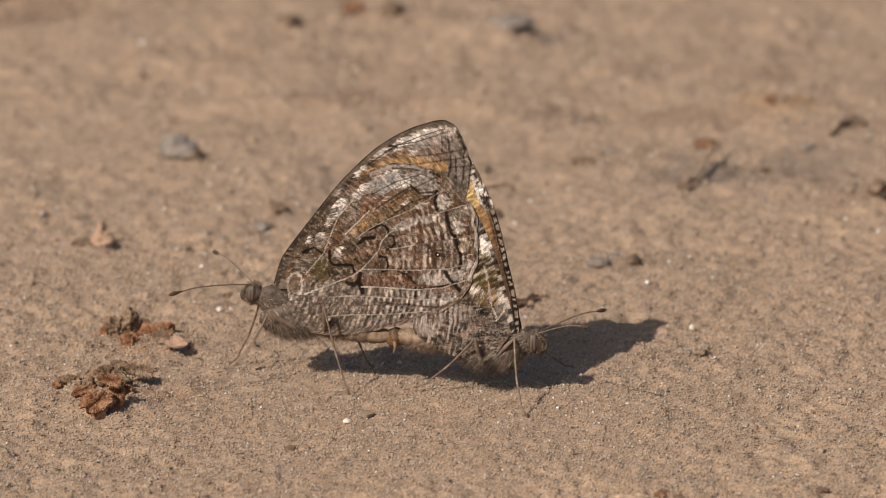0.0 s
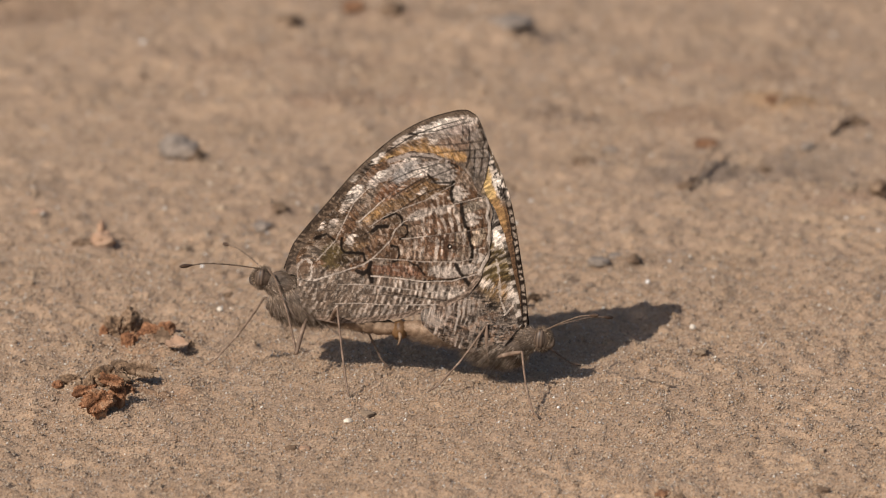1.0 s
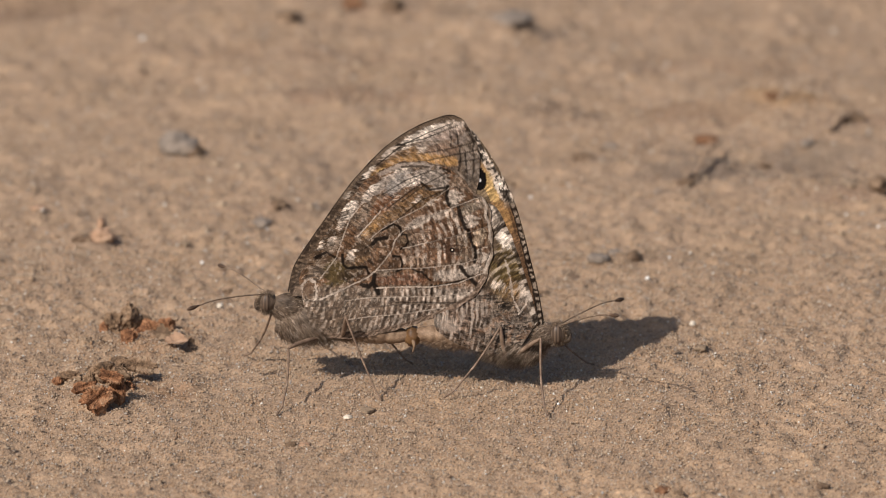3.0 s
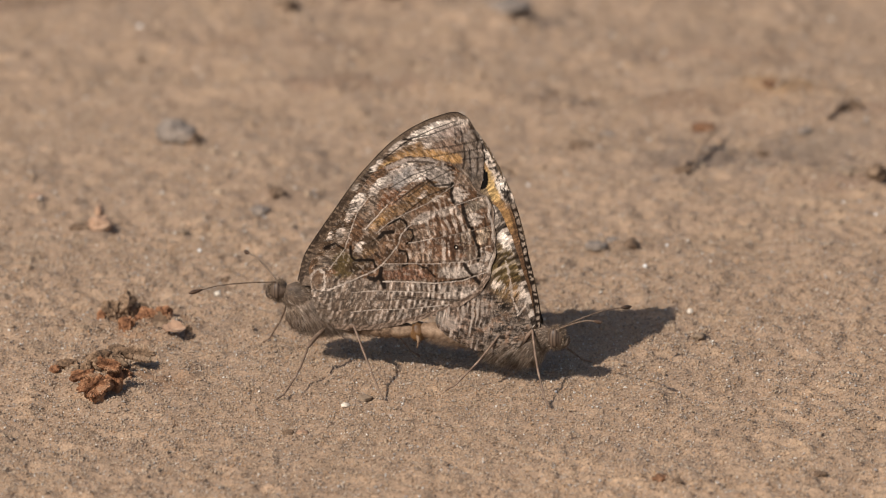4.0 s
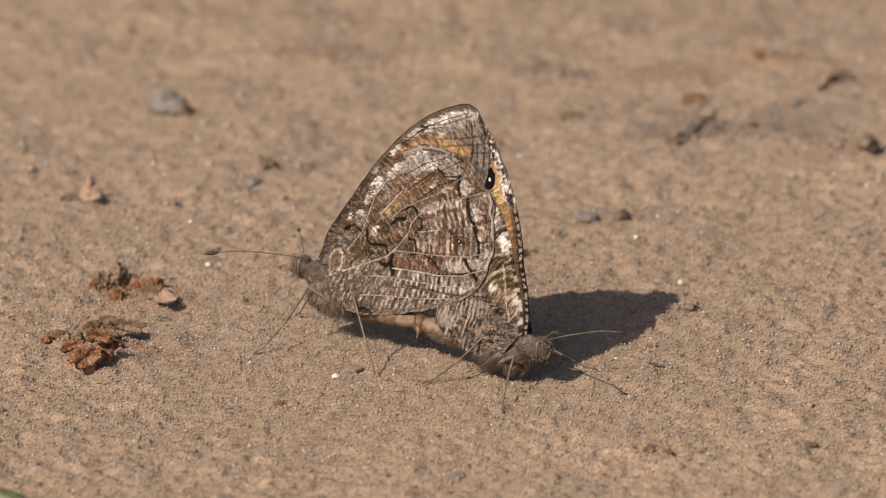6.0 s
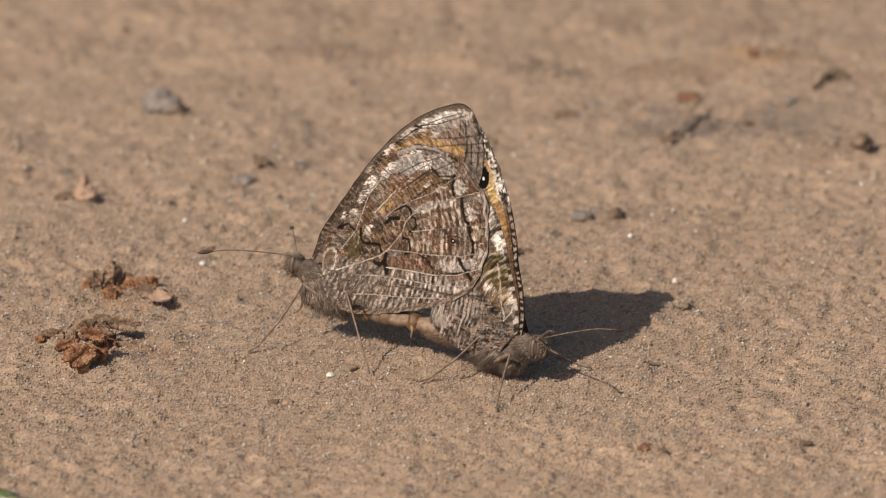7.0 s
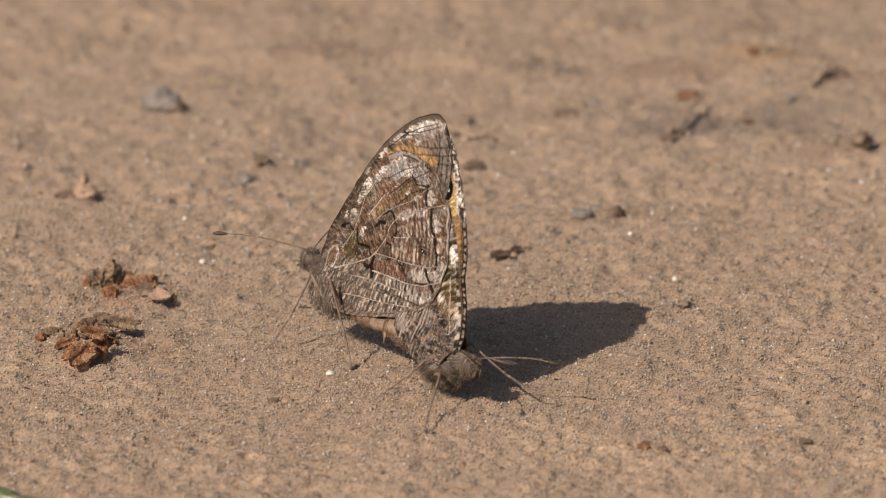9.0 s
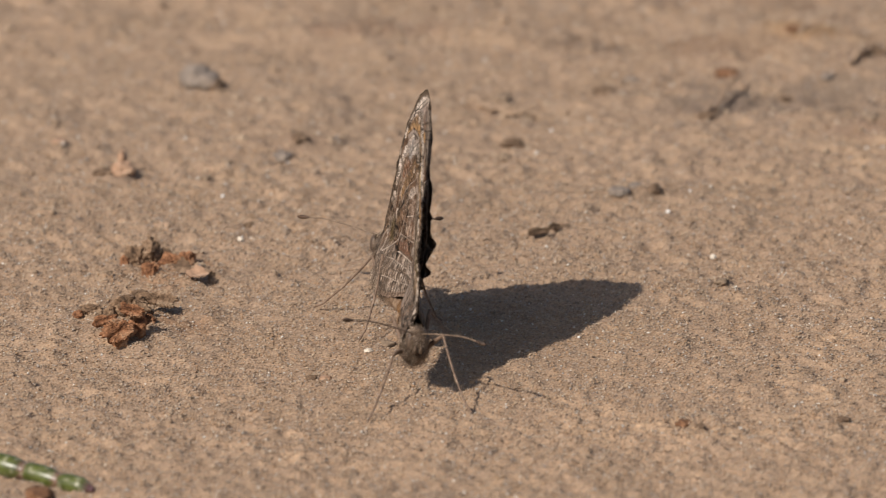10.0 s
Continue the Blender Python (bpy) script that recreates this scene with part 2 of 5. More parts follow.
def tube(path, radii, sides=8, flat=1.0):
    """A round, closed tapering tube along a path; returns verts and faces."""
    p, radii = np.asarray(path, float), np.asarray(radii, float)
    d = np.gradient(p, axis=0)
    d /= np.linalg.norm(d, axis=1)[:, None]
    ref = np.array([0.0, 0, 1]) if abs(d[:, 2]).mean() < 0.9 else np.array([0.0, 1, 0])
    s = np.cross(d, ref)
    s /= np.linalg.norm(s, axis=1)[:, None]
    u = np.cross(s, d)
    a = np.linspace(0, 2 * np.pi, sides, endpoint=False)
    ring = p[:, None] + radii[:, None, None] * (s[:, None] * np.cos(a)[None, :, None] * flat + u[:, None] * np.sin(a)[None, :, None])
    v, f = ring.reshape(-1, 3), grid_faces(len(p), sides, True)
    n = len(v)
    v = np.vstack([v, p[0], p[-1]])
    k = np.arange(sides)
    k2 = (k + 1) % sides
    caps = np.vstack([np.stack([k2, k, np.full(sides, n), np.full(sides, n)], 1),
                      np.stack([n - sides + k, n - sides + k2, np.full(sides, n + 1), np.full(sides, n + 1)], 1)])
    return v, f, caps[:, :3]


def tube_mesh(name, path, radii, mat, sides=8, flat=1.0):
    v, f, c = tube(path, radii, sides, flat)
    tri = np.vstack([f[:, [0, 1, 2]], f[:, [0, 2, 3]], c])
    return mesh_of(name, v, tri, mat)


def ico(sub):
    bm = bmesh.new()
    bmesh.ops.create_icosphere(bm, subdivisions=sub, radius=1.0)
    v = np.array([x.co[:] for x in bm.verts])
    f = np.array([[x.index for x in fc.verts] for fc in bm.faces])
    bm.free()
    return v, f


ICO = {k: ico(k) for k in (1, 2, 3, 4, 5)}


# ---- the ground: one sheet of damp sand out to the horizon ----
def ground_height(x, y):
    """Relief in mm at x, y in mm."""
    far = sstep(45, 120, y)
    h = (fbm(x / 34, y / 40, 11, 3) - 0.5) * (1.2 + 3.4 * far)
    h = h + (fbm(x / 9, y / 10, 21, 3) - 0.5) * (1.5 + 0.5 * far)
    h = h + (fbm(x / 2.6, y / 2.6, 31, 3) - 0.5) * (1.12 - 0.45 * far)
    h = h + (vnoise(x / 1.15, y / 1.15, 41) - 0.5) * 0.80 * (1 - 0.5 * far)
    clump = sstep(0.5, 0.68, fbm(x / 7, y / 7, 61, 2))
    h = h + clump * (fbm(x / 1.5, y / 1.5, 65, 2) - 0.35) * 0.9 * (1 - 0.6 * far)
    near = np.exp(-((x / 34) ** 2 + ((y + 8) / 34) ** 2) ** 2)
    h = h * (1 - 0.45 * near)
    # low ridges and hollows farther off
    for cx, cy, rx, ry, turn, up in RIDGES:
        a = radians(turn)
        u, v = (x - cx) * math.cos(a) + (y - cy) * math.sin(a), (y - cy) * math.cos(a) - (x - cx) * math.sin(a)
        h = h + up * np.exp(-(u / rx) ** 2 - (v / ry) ** 2)
    return h


RIDGES = [(34, 122, 16, 4, 30, 1.6), (44, 97, 15, 3.5, 22, -1.4), (48, 128, 9, 4, -6, 1.5), (-50, 178, 14, 5, 12, 5.0), (-14, 132, 16, 4, 12, 1.2),
          (8, 130, 12, 4, 16, 1.4), (12, 160, 9, 4, 0, 1.8), (-4, 170, 8, 3, 0, 1.6), (25, 53, 7, 2.4, 8, 0.9), (-46, 74, 6, 3, 20, 1.0),
          (-20, 78, 8, 3, 10, 1.2), (-34, 104, 9, 4, 0, 1.0), (60, 84, 7, 4, 0, 1.4), (-37, -4, 6, 7, 0, 0.9), (-33, 18, 6, 5, 0, 0.8)]
# damp grey or rusty stains, shading of far RIDGES painted dark, near sand paler: x, y, radii, tint
STAINS_AND_SHADE = [(44, 97, 15, 7, (0.62, 0.65, 0.71)), (27, 53, 7, 3.5, (0.68, 0.68, 0.70)), (50, 128, 9, 4, (0.86, 0.78, 0.66)), (26, 126, 12, 4, (0.74, 0.72, 0.72)), (62, 118, 10, 4, (0.78, 0.74, 0.74)), (40, 150, 14, 5, (0.88, 0.85, 0.84)), (-20, 150, 16, 5, (0.88, 0.86, 0.86)), (62, 145, 10, 4, (0.84, 0.82, 0.80)), (-18, 77, 6, 4, (0.74, 0.74, 0.78)),
          (-4, 170, 8, 4, (0.72, 0.70, 0.72)), (13, 162, 8, 4, (0.66, 0.68, 0.74)), (34, 121, 10, 5, (0.80, 0.76, 0.74)), (22, 103, 4, 3, (0.70, 0.70, 0.72)),
          (-50, 172, 14, 4, (0.62, 0.60, 0.60)), (-36, -2, 8, 8, (0.80, 0.72, 0.66)), (-33, 19, 7, 6, (0.84, 0.76, 0.70)), (-52, 60, 10, 6, (0.90, 0.92, 0.94)),
          (14, -46, 46, 22, (1.12, 1.11, 1.09)), (48, -36, 26, 22, (1.07, 1.07, 1.06)), (52, 104, 13, 6, (0.66, 0.69, 0.74)), (-10, 132, 16, 4, (0.82, 0.78, 0.78)), (58, 84, 7, 5, (0.72, 0.70, 0.72))]


def ground():
    def axis(a, b, step, reach):
        inner = np.arange(a, b + step / 2, step)
        grow = step * 1.32 ** np.arange(1, 42)
        out = np.cumsum(grow)
        out = out[out < reach]
        return np.r_[a - out[::-1], inner, b + out]
    xs, ys = axis(-78, 82, 0.5, 40000), axis(-84, 196, 0.5, 40000)
    y, x = np.meshgrid(ys, xs, indexing="ij")
    fade = 1 - sstep(150, 900, np.hypot(x, y - 50))
    z = ground_height(np.clip(x, -2000, 2000), np.clip(y, -2000, 2000)) * fade
    tint = np.ones((x.size, 3))
    wob = fbm(x / 5, y / 5, 51, 3).ravel()
    for cx, cy, rx, ry, col in STAINS_AND_SHADE:
        d = np.hypot((x.ravel() - cx) / rx, (y.ravel() - cy) / ry) + (wob - 0.5) * 1.6
        m = (1 - sstep(0.35, 1.15, d))[:, None]
        tint = tint * (1 - m) + tint * np.array(col) * m
    v = np.stack([x, y, z], -1).reshape(-1, 3) * MM
    me = mesh_of("ground", v, grid_faces(len(ys), len(xs)), SAND, True, tint, "tint")
    return tagged(new("ground", me), "damp brown sandy soil, crumbly and lightly rippled", "ground", kind="structure")


def scatter(name, label, category, count, box, size, mat, sub, seed, rough=0.35, sink=0.3, smooth=False):
    """Many loose grains joined into one heap of stuff, each bedded in the ground."""
    rng = np.random.default_rng(seed)
    if sub == 0:
        bv = np.array([[1, 0, 0], [0, 1, 0], [-1, 0, 0], [0, -1, 0], [0, 0, 1], [0, 0, -1.0]])
        bf = np.array([[0, 1, 4], [1, 2, 4], [2, 3, 4], [3, 0, 4], [1, 0, 5], [2, 1, 5], [3, 2, 5], [0, 3, 5]])
    else:
        bv, bf = ICO[sub]
    x, y = rng.uniform(box[0], box[1], count), rng.uniform(box[2], box[3], count)
    keep = 0.35 + 0.4 * fbm(x / 6, y / 6, seed + 3, 2) > rng.uniform(0.1, 0.75, count)
    x, y = x[keep], y[keep]
    n = len(x)
    r = size[0] * (size[1] / size[0]) ** (rng.random(n) ** 2.2) / 2
    z = ground_height(x, y)
    v = bv[None] * (1 + rng.uniform(-rough, rough, (n, len(bv), 1)))
    v = v * (r[:, None] * rng.uniform(0.65, 1.15, (n, 3)))[:, None]
    a, b = rng.uniform(0, 6.283, n), rng.uniform(0, 6.283, n)
    ca, sa, cb, sb = np.cos(a)[:, None], np.sin(a)[:, None], np.cos(b)[:, None], np.sin(b)[:, None]
    vy, vz = v[..., 1] * cb - v[..., 2] * sb, v[..., 1] * sb + v[..., 2] * cb
    vx, vy = v[..., 0] * ca - vy * sa, v[..., 0] * sa + vy * ca
    v = np.stack([vx + x[:, None], vy + y[:, None], vz + (z + r * sink)[:, None]], -1).reshape(-1, 3) * MM
    f = (bf[None] + (np.arange(n) * len(bv))[:, None, None]).reshape(-1, 3)
    return tagged(new(name, mesh_of(name, v, f, mat, smooth)), label, category, kind="stuff")


def lump_mesh(name, sx, sy, sz, seed, mat, sub=4, ragged=0.35, freq=1.4, grainy=False):
    """An irregular lump with a broken outline, its base cut off a little below zero; sizes in mm."""
    v, f = ICO[sub]
    off = Vector((seed * 3.7, seed * 1.9, -seed))
    k = np.array([noise.fractal(Vector(p) * freq + off, 1.0, 2.0, 4) for p in v])
    k = k + 0.35 * np.array([noise.ridged_multi_fractal(Vector(p) * freq * 2.6 + off, 1.0, 2.1, 3, 1.0, 2.0) - 1.0 for p in v])
    c = np.array([noise.cell(Vector(p) * freq * 2.2 + off) for p in v])
    w = v * (1 + ragged * k + 0.10 * ragged * c)[:, None] * np.array([sx, sy, sz]) / 2
    if grainy:
        rng = np.random.default_rng(seed)
        w = w * (1 + 0.10 * rng.uniform(-1, 1, len(v)) * (rng.random(len(v)) < 0.5))[:, None]
    w[:, 2] = np.maximum(w[:, 2], -0.32 * sz) + 0.22 * sz
    return mesh_of(name, w * MM, f, mat, not grainy)


def lump(name, label, category, x, y, sx, sy, sz, seed, mat, turn=0.0, group="", sub=4, ragged=0.35, lift=0.0, freq=1.4, grainy=False):
    z = float(ground_height(np.array([x * 1.0]), np.array([y * 1.0]))[0]) + lift
    ob = new(name, lump_mesh(name, sx, sy, sz, seed, mat, sub, ragged, freq, grainy))
    ob.matrix_basis = pose(x * MM, y * MM, z * MM, 0, 0, turn)
    return tagged(ob, label, category, group)


def flake(name, label, category, x, y, long, wide, thick, seed, mat, tilt, group="", lift=0.0, curl=0.3, crumbly=0.0):
    """A thin broken flake, curled, with a ragged outline and real thickness. crumbly: mm of rough relief."""
    rng = np.random.default_rng(seed)
    rings, sides = (22, 84) if crumbly else (9, 40)
    a = np.linspace(0, 2 * np.pi, sides, endpoint=False)
    edge = 1 + 0.28 * (vnoise(np.cos(a) * 2 + seed, np.sin(a) * 2, 3) - 0.5) * 2 + 0.13 * rng.uniform(-1, 1, sides)
    rr = np.linspace(0.02, 1, rings)[:, None]
    px, py = rr * edge * np.cos(a) * long / 2, rr * edge * np.sin(a) * wide / 2
    pz = curl * wide * ((py / wide) ** 2 * 2.2 + 0.8 * (px / long) ** 2) + 0.12 * wide * (fbm(px / 1.3 + seed, py / 1.3, seed, 3) - 0.5) * 2
    pz = pz + crumbly * (2.2 * (fbm(px / 0.5 + seed, py / 0.5, seed + 1, 3, 0.6) - 0.5) + 0.5 * rng.uniform(-1, 1, pz.shape))
    t = thick * (1 - 0.6 * rr ** 3)
    top, bot = np.stack([px, py, pz + t / 2], -1).reshape(-1, 3), np.stack([px, py, pz - t / 2], -1).reshape(-1, 3)
    f = grid_faces(rings, sides, True)
    n = rings * sides
    k = np.arange(sides)
    rim = np.stack([n - sides + k, n - sides + (k + 1) % sides, 2 * n - sides + (k + 1) % sides, 2 * n - sides + k], 1)
    faces = np.vstack([f, f[:, ::-1] + n, rim[:, ::-1]])
    z = float(ground_height(np.array([x * 1.0]), np.array([y * 1.0]))[0]) + lift
    ob = new(name, mesh_of(name, np.vstack([top, bot]) * MM, faces, mat, not crumbly))
    ob.matrix_basis = pose(x * MM, y * MM, (z + thick) * MM, *tilt)
    return tagged(ob, label, category, group)


def stick(name, label, pts, radii, mat, seed):
    """A crooked dry stick through the given places in mm (height above the ground)."""
    p = spline(pts, 40)
    rng = np.random.default_rng(seed)
    p = p + np.cumsum(rng.normal(0, 0.03, p.shape), 0)
    p[:, 2] += ground_height(p[:, 0], p[:, 1])
    r = np.interp(np.linspace(0, 1, 40), np.linspace(0, 1, len(radii)), radii) * (1 + 0.18 * rng.uniform(-1, 1, 40))
    o = p[0].copy()
    ob = new(name, tube_mesh(name, (p - o) * MM, r * MM, mat, 9))
    ob.matrix_basis = pose(*(o * MM))
    return tagged(ob, label, "twig")


def succulent(x, y, turn):
    """A jointed green succulent shoot lying on the sand: swollen joints with pink collars."""
    n, sides, joints, long = 120, 24, 5, 24.0
    s = np.linspace(0, 1, n)
    ph = (s * joints) % 1
    r = (1.55 - 0.45 * s) * (0.80 + 0.26 * np.sin(np.pi * np.clip(ph * 1.05, 0, 1)) ** 0.7)
    r = r * np.clip((1 - s) * 14, 0.12, 1) ** 0.5
    path = np.stack([s * long, 0.9 * np.sin(s * 3.0), 1.35 + 0.35 * np.sin(s * 5) - 0.5 * s], -1)
    v, f, caps = tube(path, r, sides)
    a = np.tile(np.linspace(0, 2 * np.pi, sides, endpoint=False), n)
    ss, pp = np.repeat(s, sides), np.repeat(ph, sides)
    green = np.array([0.084, 0.098, 0.022])[None] * (0.5 + 0.7 * fbm(ss * 30, a * 2, 5, 3))[:, None]
    collar = (sstep(0.80, 0.93, pp) + 1 - sstep(0.02, 0.10, pp)) * sstep(0.3, 0.55, fbm(ss * 22, a * 1.4, 8, 2))
    collar = np.clip(collar, 0, 1)[:, None]
    pale = sstep(0.62, 0.72, fbm(ss * 40 + 9, a * 2.2, 12, 2))[:, None]
    c = green * (1 - collar) + np.array([0.16, 0.095, 0.070]) * collar
    c = c * (1 - 0.6 * pale) + np.array([0.30, 0.29, 0.20]) * 0.6 * pale
    tip = sstep(0.94, 0.99, ss)[:, None]
    c = c * (1 - tip) + np.array([0.10, 0.045, 0.05]) * tip
    c = np.vstack([c, c[0], c[-1]])
    tri = np.vstack([f[:, [0, 1, 2]], f[:, [0, 2, 3]], caps])
    ob = new("succulent_shoot", mesh_of("succulent_shoot", v * MM, tri, STEM, True, c))
    z = float(ground_height(np.array([x]), np.array([y]))[0])
    ob.matrix_basis = pose(x * MM, y * MM, z * MM, 0, 0, turn)
    return tagged(ob, "jointed green succulent shoot with pink collars lying on sand", "plant")


ground()
scatter("sand_grains", "fine loose mineral grains lying on the damp sand", "sand", 230000, (-60, 64, -72, 58), (0.18, 0.45), GRAINS, 0, 5, 0.3, 0.45)
scatter("sand_grains", "loose mineral grains farther along the sand", "sand", 60000, (-70, 76, 56, 194), (0.25, 0.6), GRAINS, 0, 6)
scatter("soil_crumbs", "small crumbs of caked sand strewn about", "soil", 8500, (-62, 66, -74, 70), (0.3, 0.8), CRUMBS, 1, 7, 0.25, -0.05, True)
scatter("soil_crumbs", "crumbs of caked sand strewn farther off", "soil", 2200, (-72, 78, 60, 194), (0.5, 1.6), CRUMBS, 2, 8, 0.14, -0.15)

# rusty fragments of bark beside the butterflies, two loose heaps
G1, G2 = "near heap of bark fragments", "farther heap of bark fragments"
for x, y, wide, deep, high, lift, turn, mat, group, word in [
        (-39.0, -12.0, 2.3, 2.0, 2.3, 0.0, 10, RUSTY, G1, "rust-orange crumbled bark fragment standing on sand"), (-38.0, -10.8, 2.3, 1.8, 1.8, 1.0, 40, RUSTY, G1, "rust-orange crumbled bark fragment standing on another"),
        (-36.6, -9.0, 1.8, 1.8, 3.0, 0.0, 20, RUSTY, G1, "rust-brown bark crumb propping the heap"),
        (-35.7, -3.0, 1.9, 1.6, 1.2, 0.0, 0, RUSTY, G1, "small rusty bark crumb on sand"), (-38.6, 1.8, 3.6, 3.0, 1.9, 0.0, 0, CRUSTED, G1, "sand-crusted brown humus crumb in bark heap"),
        (-36.9, 0.8, 1.8, 1.8, 2.3, 0.0, 33, CRUSTED, G1, "sand-crusted brown humus crumb in bark heap"), (-40.4, 0.6, 1.6, 1.4, 1.5, 0.0, 63, CRUSTED, G1, "sand-crusted brown humus crumb in bark heap"),
        (-42.7, 2.6, 3.0, 1.8, 1.1, 0.0, 12, CRUSTED, G1, "brown elongated humus crumb on sand"), (-44.5, 1.8, 1.4, 1.2, 0.8, 0.0, 70, RUSTY, G1, "small rusty bark crumb on sand"),
        (-37.0, 9.4, 2.2, 1.6, 1.0, 0.0, 0, HUMUS, G1, "small dark humus crumb on sand"), (-38.6, 7.0, 1.8, 1.6, 0.8, 0.0, 45, CRUSTED, G1, "small sand-crusted crumb on sand"),
        (-38.3, 23.8, 2.4, 2.2, 2.5, 0.0, 15, CRUSTED, G2, "sand-crusted brown humus block on sand"), (-36.3, 24.6, 2.7, 2.2, 3.3, 0.0, 50, CRUSTED, G2, "upright sand-crusted humus block on sand"),
        # the HUMUS lump at -34.2, 25.6 is added where there is mostly shadow
        (-39.4, 22.6, 1.1, 1.0, 1.2, 0.0, 0, RUSTY, G2, "small rusty bark crumb on sand"), (-34.2, 25.6, 1.5, 1.3, 1.3, 0.0, 0, HUMUS, G2, "small dark humus crumb on sand"),
        (-36.1, 17.8, 2.0, 1.5, 2.0, 0.0, 25, RUSTY, G2, "rust-brown bark stub standing on sand"), (-33.7, 21.6, 2.6, 1.8, 1.5, 0.0, 8, RUSTY, G2, "rust-orange roll of bark on sand"),
        (-31.6, 22.2, 2.5, 1.8, 1.6, 0.0, 30, RUSTY, G2, "rust-orange roll of bark on sand"), (-41.6, 17.8, 1.6, 1.2, 0.6, 0.0, 0, CLAY, G2, "caked brown sand crumb on sand"),
        (-39.2, 16.8, 1.4, 1.0, 0.6, 0.0, 50, HUMUS, G2, "small dark humus crumb on sand")]:
    name = "bark_fragment" if mat is RUSTY else "soil_crumb" if mat is CLAY else "humus_crumb"
    lump(name, word, name.split("_")[0], x, y, wide, deep, high / 0.72, int(abs(x * 7 + y * 3)) % 97, mat, turn, group, 4, 0.38, lift, 1.35, True)
flake("bark_fragment", "rust-brown crumpled bark plate leaning on crumbs", "bark", -39.0, -12.6, 3.8, 3.0, 0.9, 5, RUSTY, (58, -14, 14), G1, 1.3, 0.25, 0.13)
flake("bark_fragment", "rust-brown jutting bark flake on the heap", "bark", -40.7, -10.4, 3.4, 1.6, 0.8, 9, RUSTY, (24, -14, 12), G1, 1.7, 0.3, 0.13)
flake("bark_fragment", "rust-brown curled bark flake on the heap", "bark", -37.6, -9.6, 2.9, 1.8, 0.8, 11, RUSTY, (38, 16, -18), G1, 2.3, 0.35, 0.13)
flake("bark_fragment", "dark rusty bark flake under the heap", "bark", -36.4, -8.4, 2.6, 1.6, 0.45, 13, BARK, (50, -20, 30), G1, 1.0, 0.3, 0.13)
flake("bark_fragment", "thin brown bark flake leaning on humus crumbs", "bark", -34.6, 1.6, 4.6, 2.4, 0.8, 7, CRUSTED, (26, 9, -8), G1, 0.8, 0.2, 0.10)
flake("bark_fragment", "torn dark bark flake leaning", "bark", -36.2, -1.4, 2.2, 1.8, 0.4, 62, HUMUS, (-40, 25, -30), G1, 1.2, 0.4)
flake("leaf_scale", "pale pinkish dry leaf scale on sand", "leaf", -30.0, 15.0, 2.7, 2.0, 0.35, 17, LEAF, (24, -4, 8), G2, 0.5)
flake("leaf_scale", "brown curled leaf scale on sand", "leaf", -31.9, 16.8, 2.0, 1.8, 0.35, 18, HUMUS, (55, 20, -20), G2, 0.7)
flake("leaf_scale", "dark upturned tip of leaf scale on sand", "leaf", -28.3, 15.6, 1.2, 1.3, 0.3, 19, HUMUS, (60, 10, 40), G2, 0.6)
# things strewn about farther off
lump("soil_clod", "broad clod of caked sand at the far edge", "soil", -52.0, 181.0, 20.0, 10.0, 4.6, 71, CLAY, 12, ragged=0.4)
lump("soil_clod", "caked sand clod on far sand", "soil", -62.0, 176.0, 9.0, 7.0, 2.6, 72, CLAY, 40, ragged=0.4)
lump("pebble", "rounded grey pebble half sunk in sand", "pebble", -32.0, 105.0, 5.0, 5.4, 3.8, 21, STONE, 10, ragged=0.3)
# dark lump added for the shadow on the pebble's right side
lump("humus_crumb", "dark crumb filling the shaded side of grey pebble", "humus", -29.6, 103.5, 2.2, 2.6, 2.0, 22, HUMUS, 0, ragged=0.4)
lump("leaf_scale", "pale pinkish dry bud scale standing on sand", "leaf", -40.8, 62.0, 3.2, 2.6, 2.4, 23, LEAF, 10, ragged=0.4)
lump("leaf_scale", "pale pinkish dry bud tip standing on sand", "leaf", -40.9, 64.0, 1.4, 1.4, 4.0, 24, LEAF, 10, ragged=0.3)
lump("humus_crumb", "dark humus crumb under bud scale", "humus", -43.2, 61.5, 2.6, 2.0, 1.2, 25, HUMUS, 10, ragged=0.4)
stick("twig", "dry brown twig leaning up from the sand", [(34.8, 88.0, 0.3), (36.6, 93.0, 1.0), (38.7, 99.0, 1.8), (40.8, 105.0, 2.2)], [0.45, 0.30, 0.22, 0.16], TWIG, 31)
lump("humus_crumb", "dark crumb at the foot of a twig", "humus", 35.2, 87.6, 2.0, 1.8, 1.2, 32, HUMUS, 20, ragged=0.4)
stick("twig", "thin dry rootlet lying on sand", [(4.0, 101.0, 0.4), (6.2, 96.0, 0.7), (9.0, 92.0, 0.7), (12.6, 92.5, 0.3)], [0.3, 0.35, 0.3, 0.2], TWIG, 33)
lump("humus_crumb", "dark curled crumb on sand", "humus", 58.2, 118.0, 3.0, 3.2, 2.0, 34, HUMUS, 40, ragged=0.6, freq=1.3)
stick("twig", "short dark twig lying on sand", [(54.8, 111.0, 0.3), (57.0, 115.5, 0.8), (58.5, 119.0, 1.2)], [0.4, 0.5, 0.4], TWIG, 35)
lump("humus_crumb", "rust-brown crumb on far sand", "humus", 38.6, 110.0, 3.2, 3.0, 1.2, 36, BARK, 0, ragged=0.4)
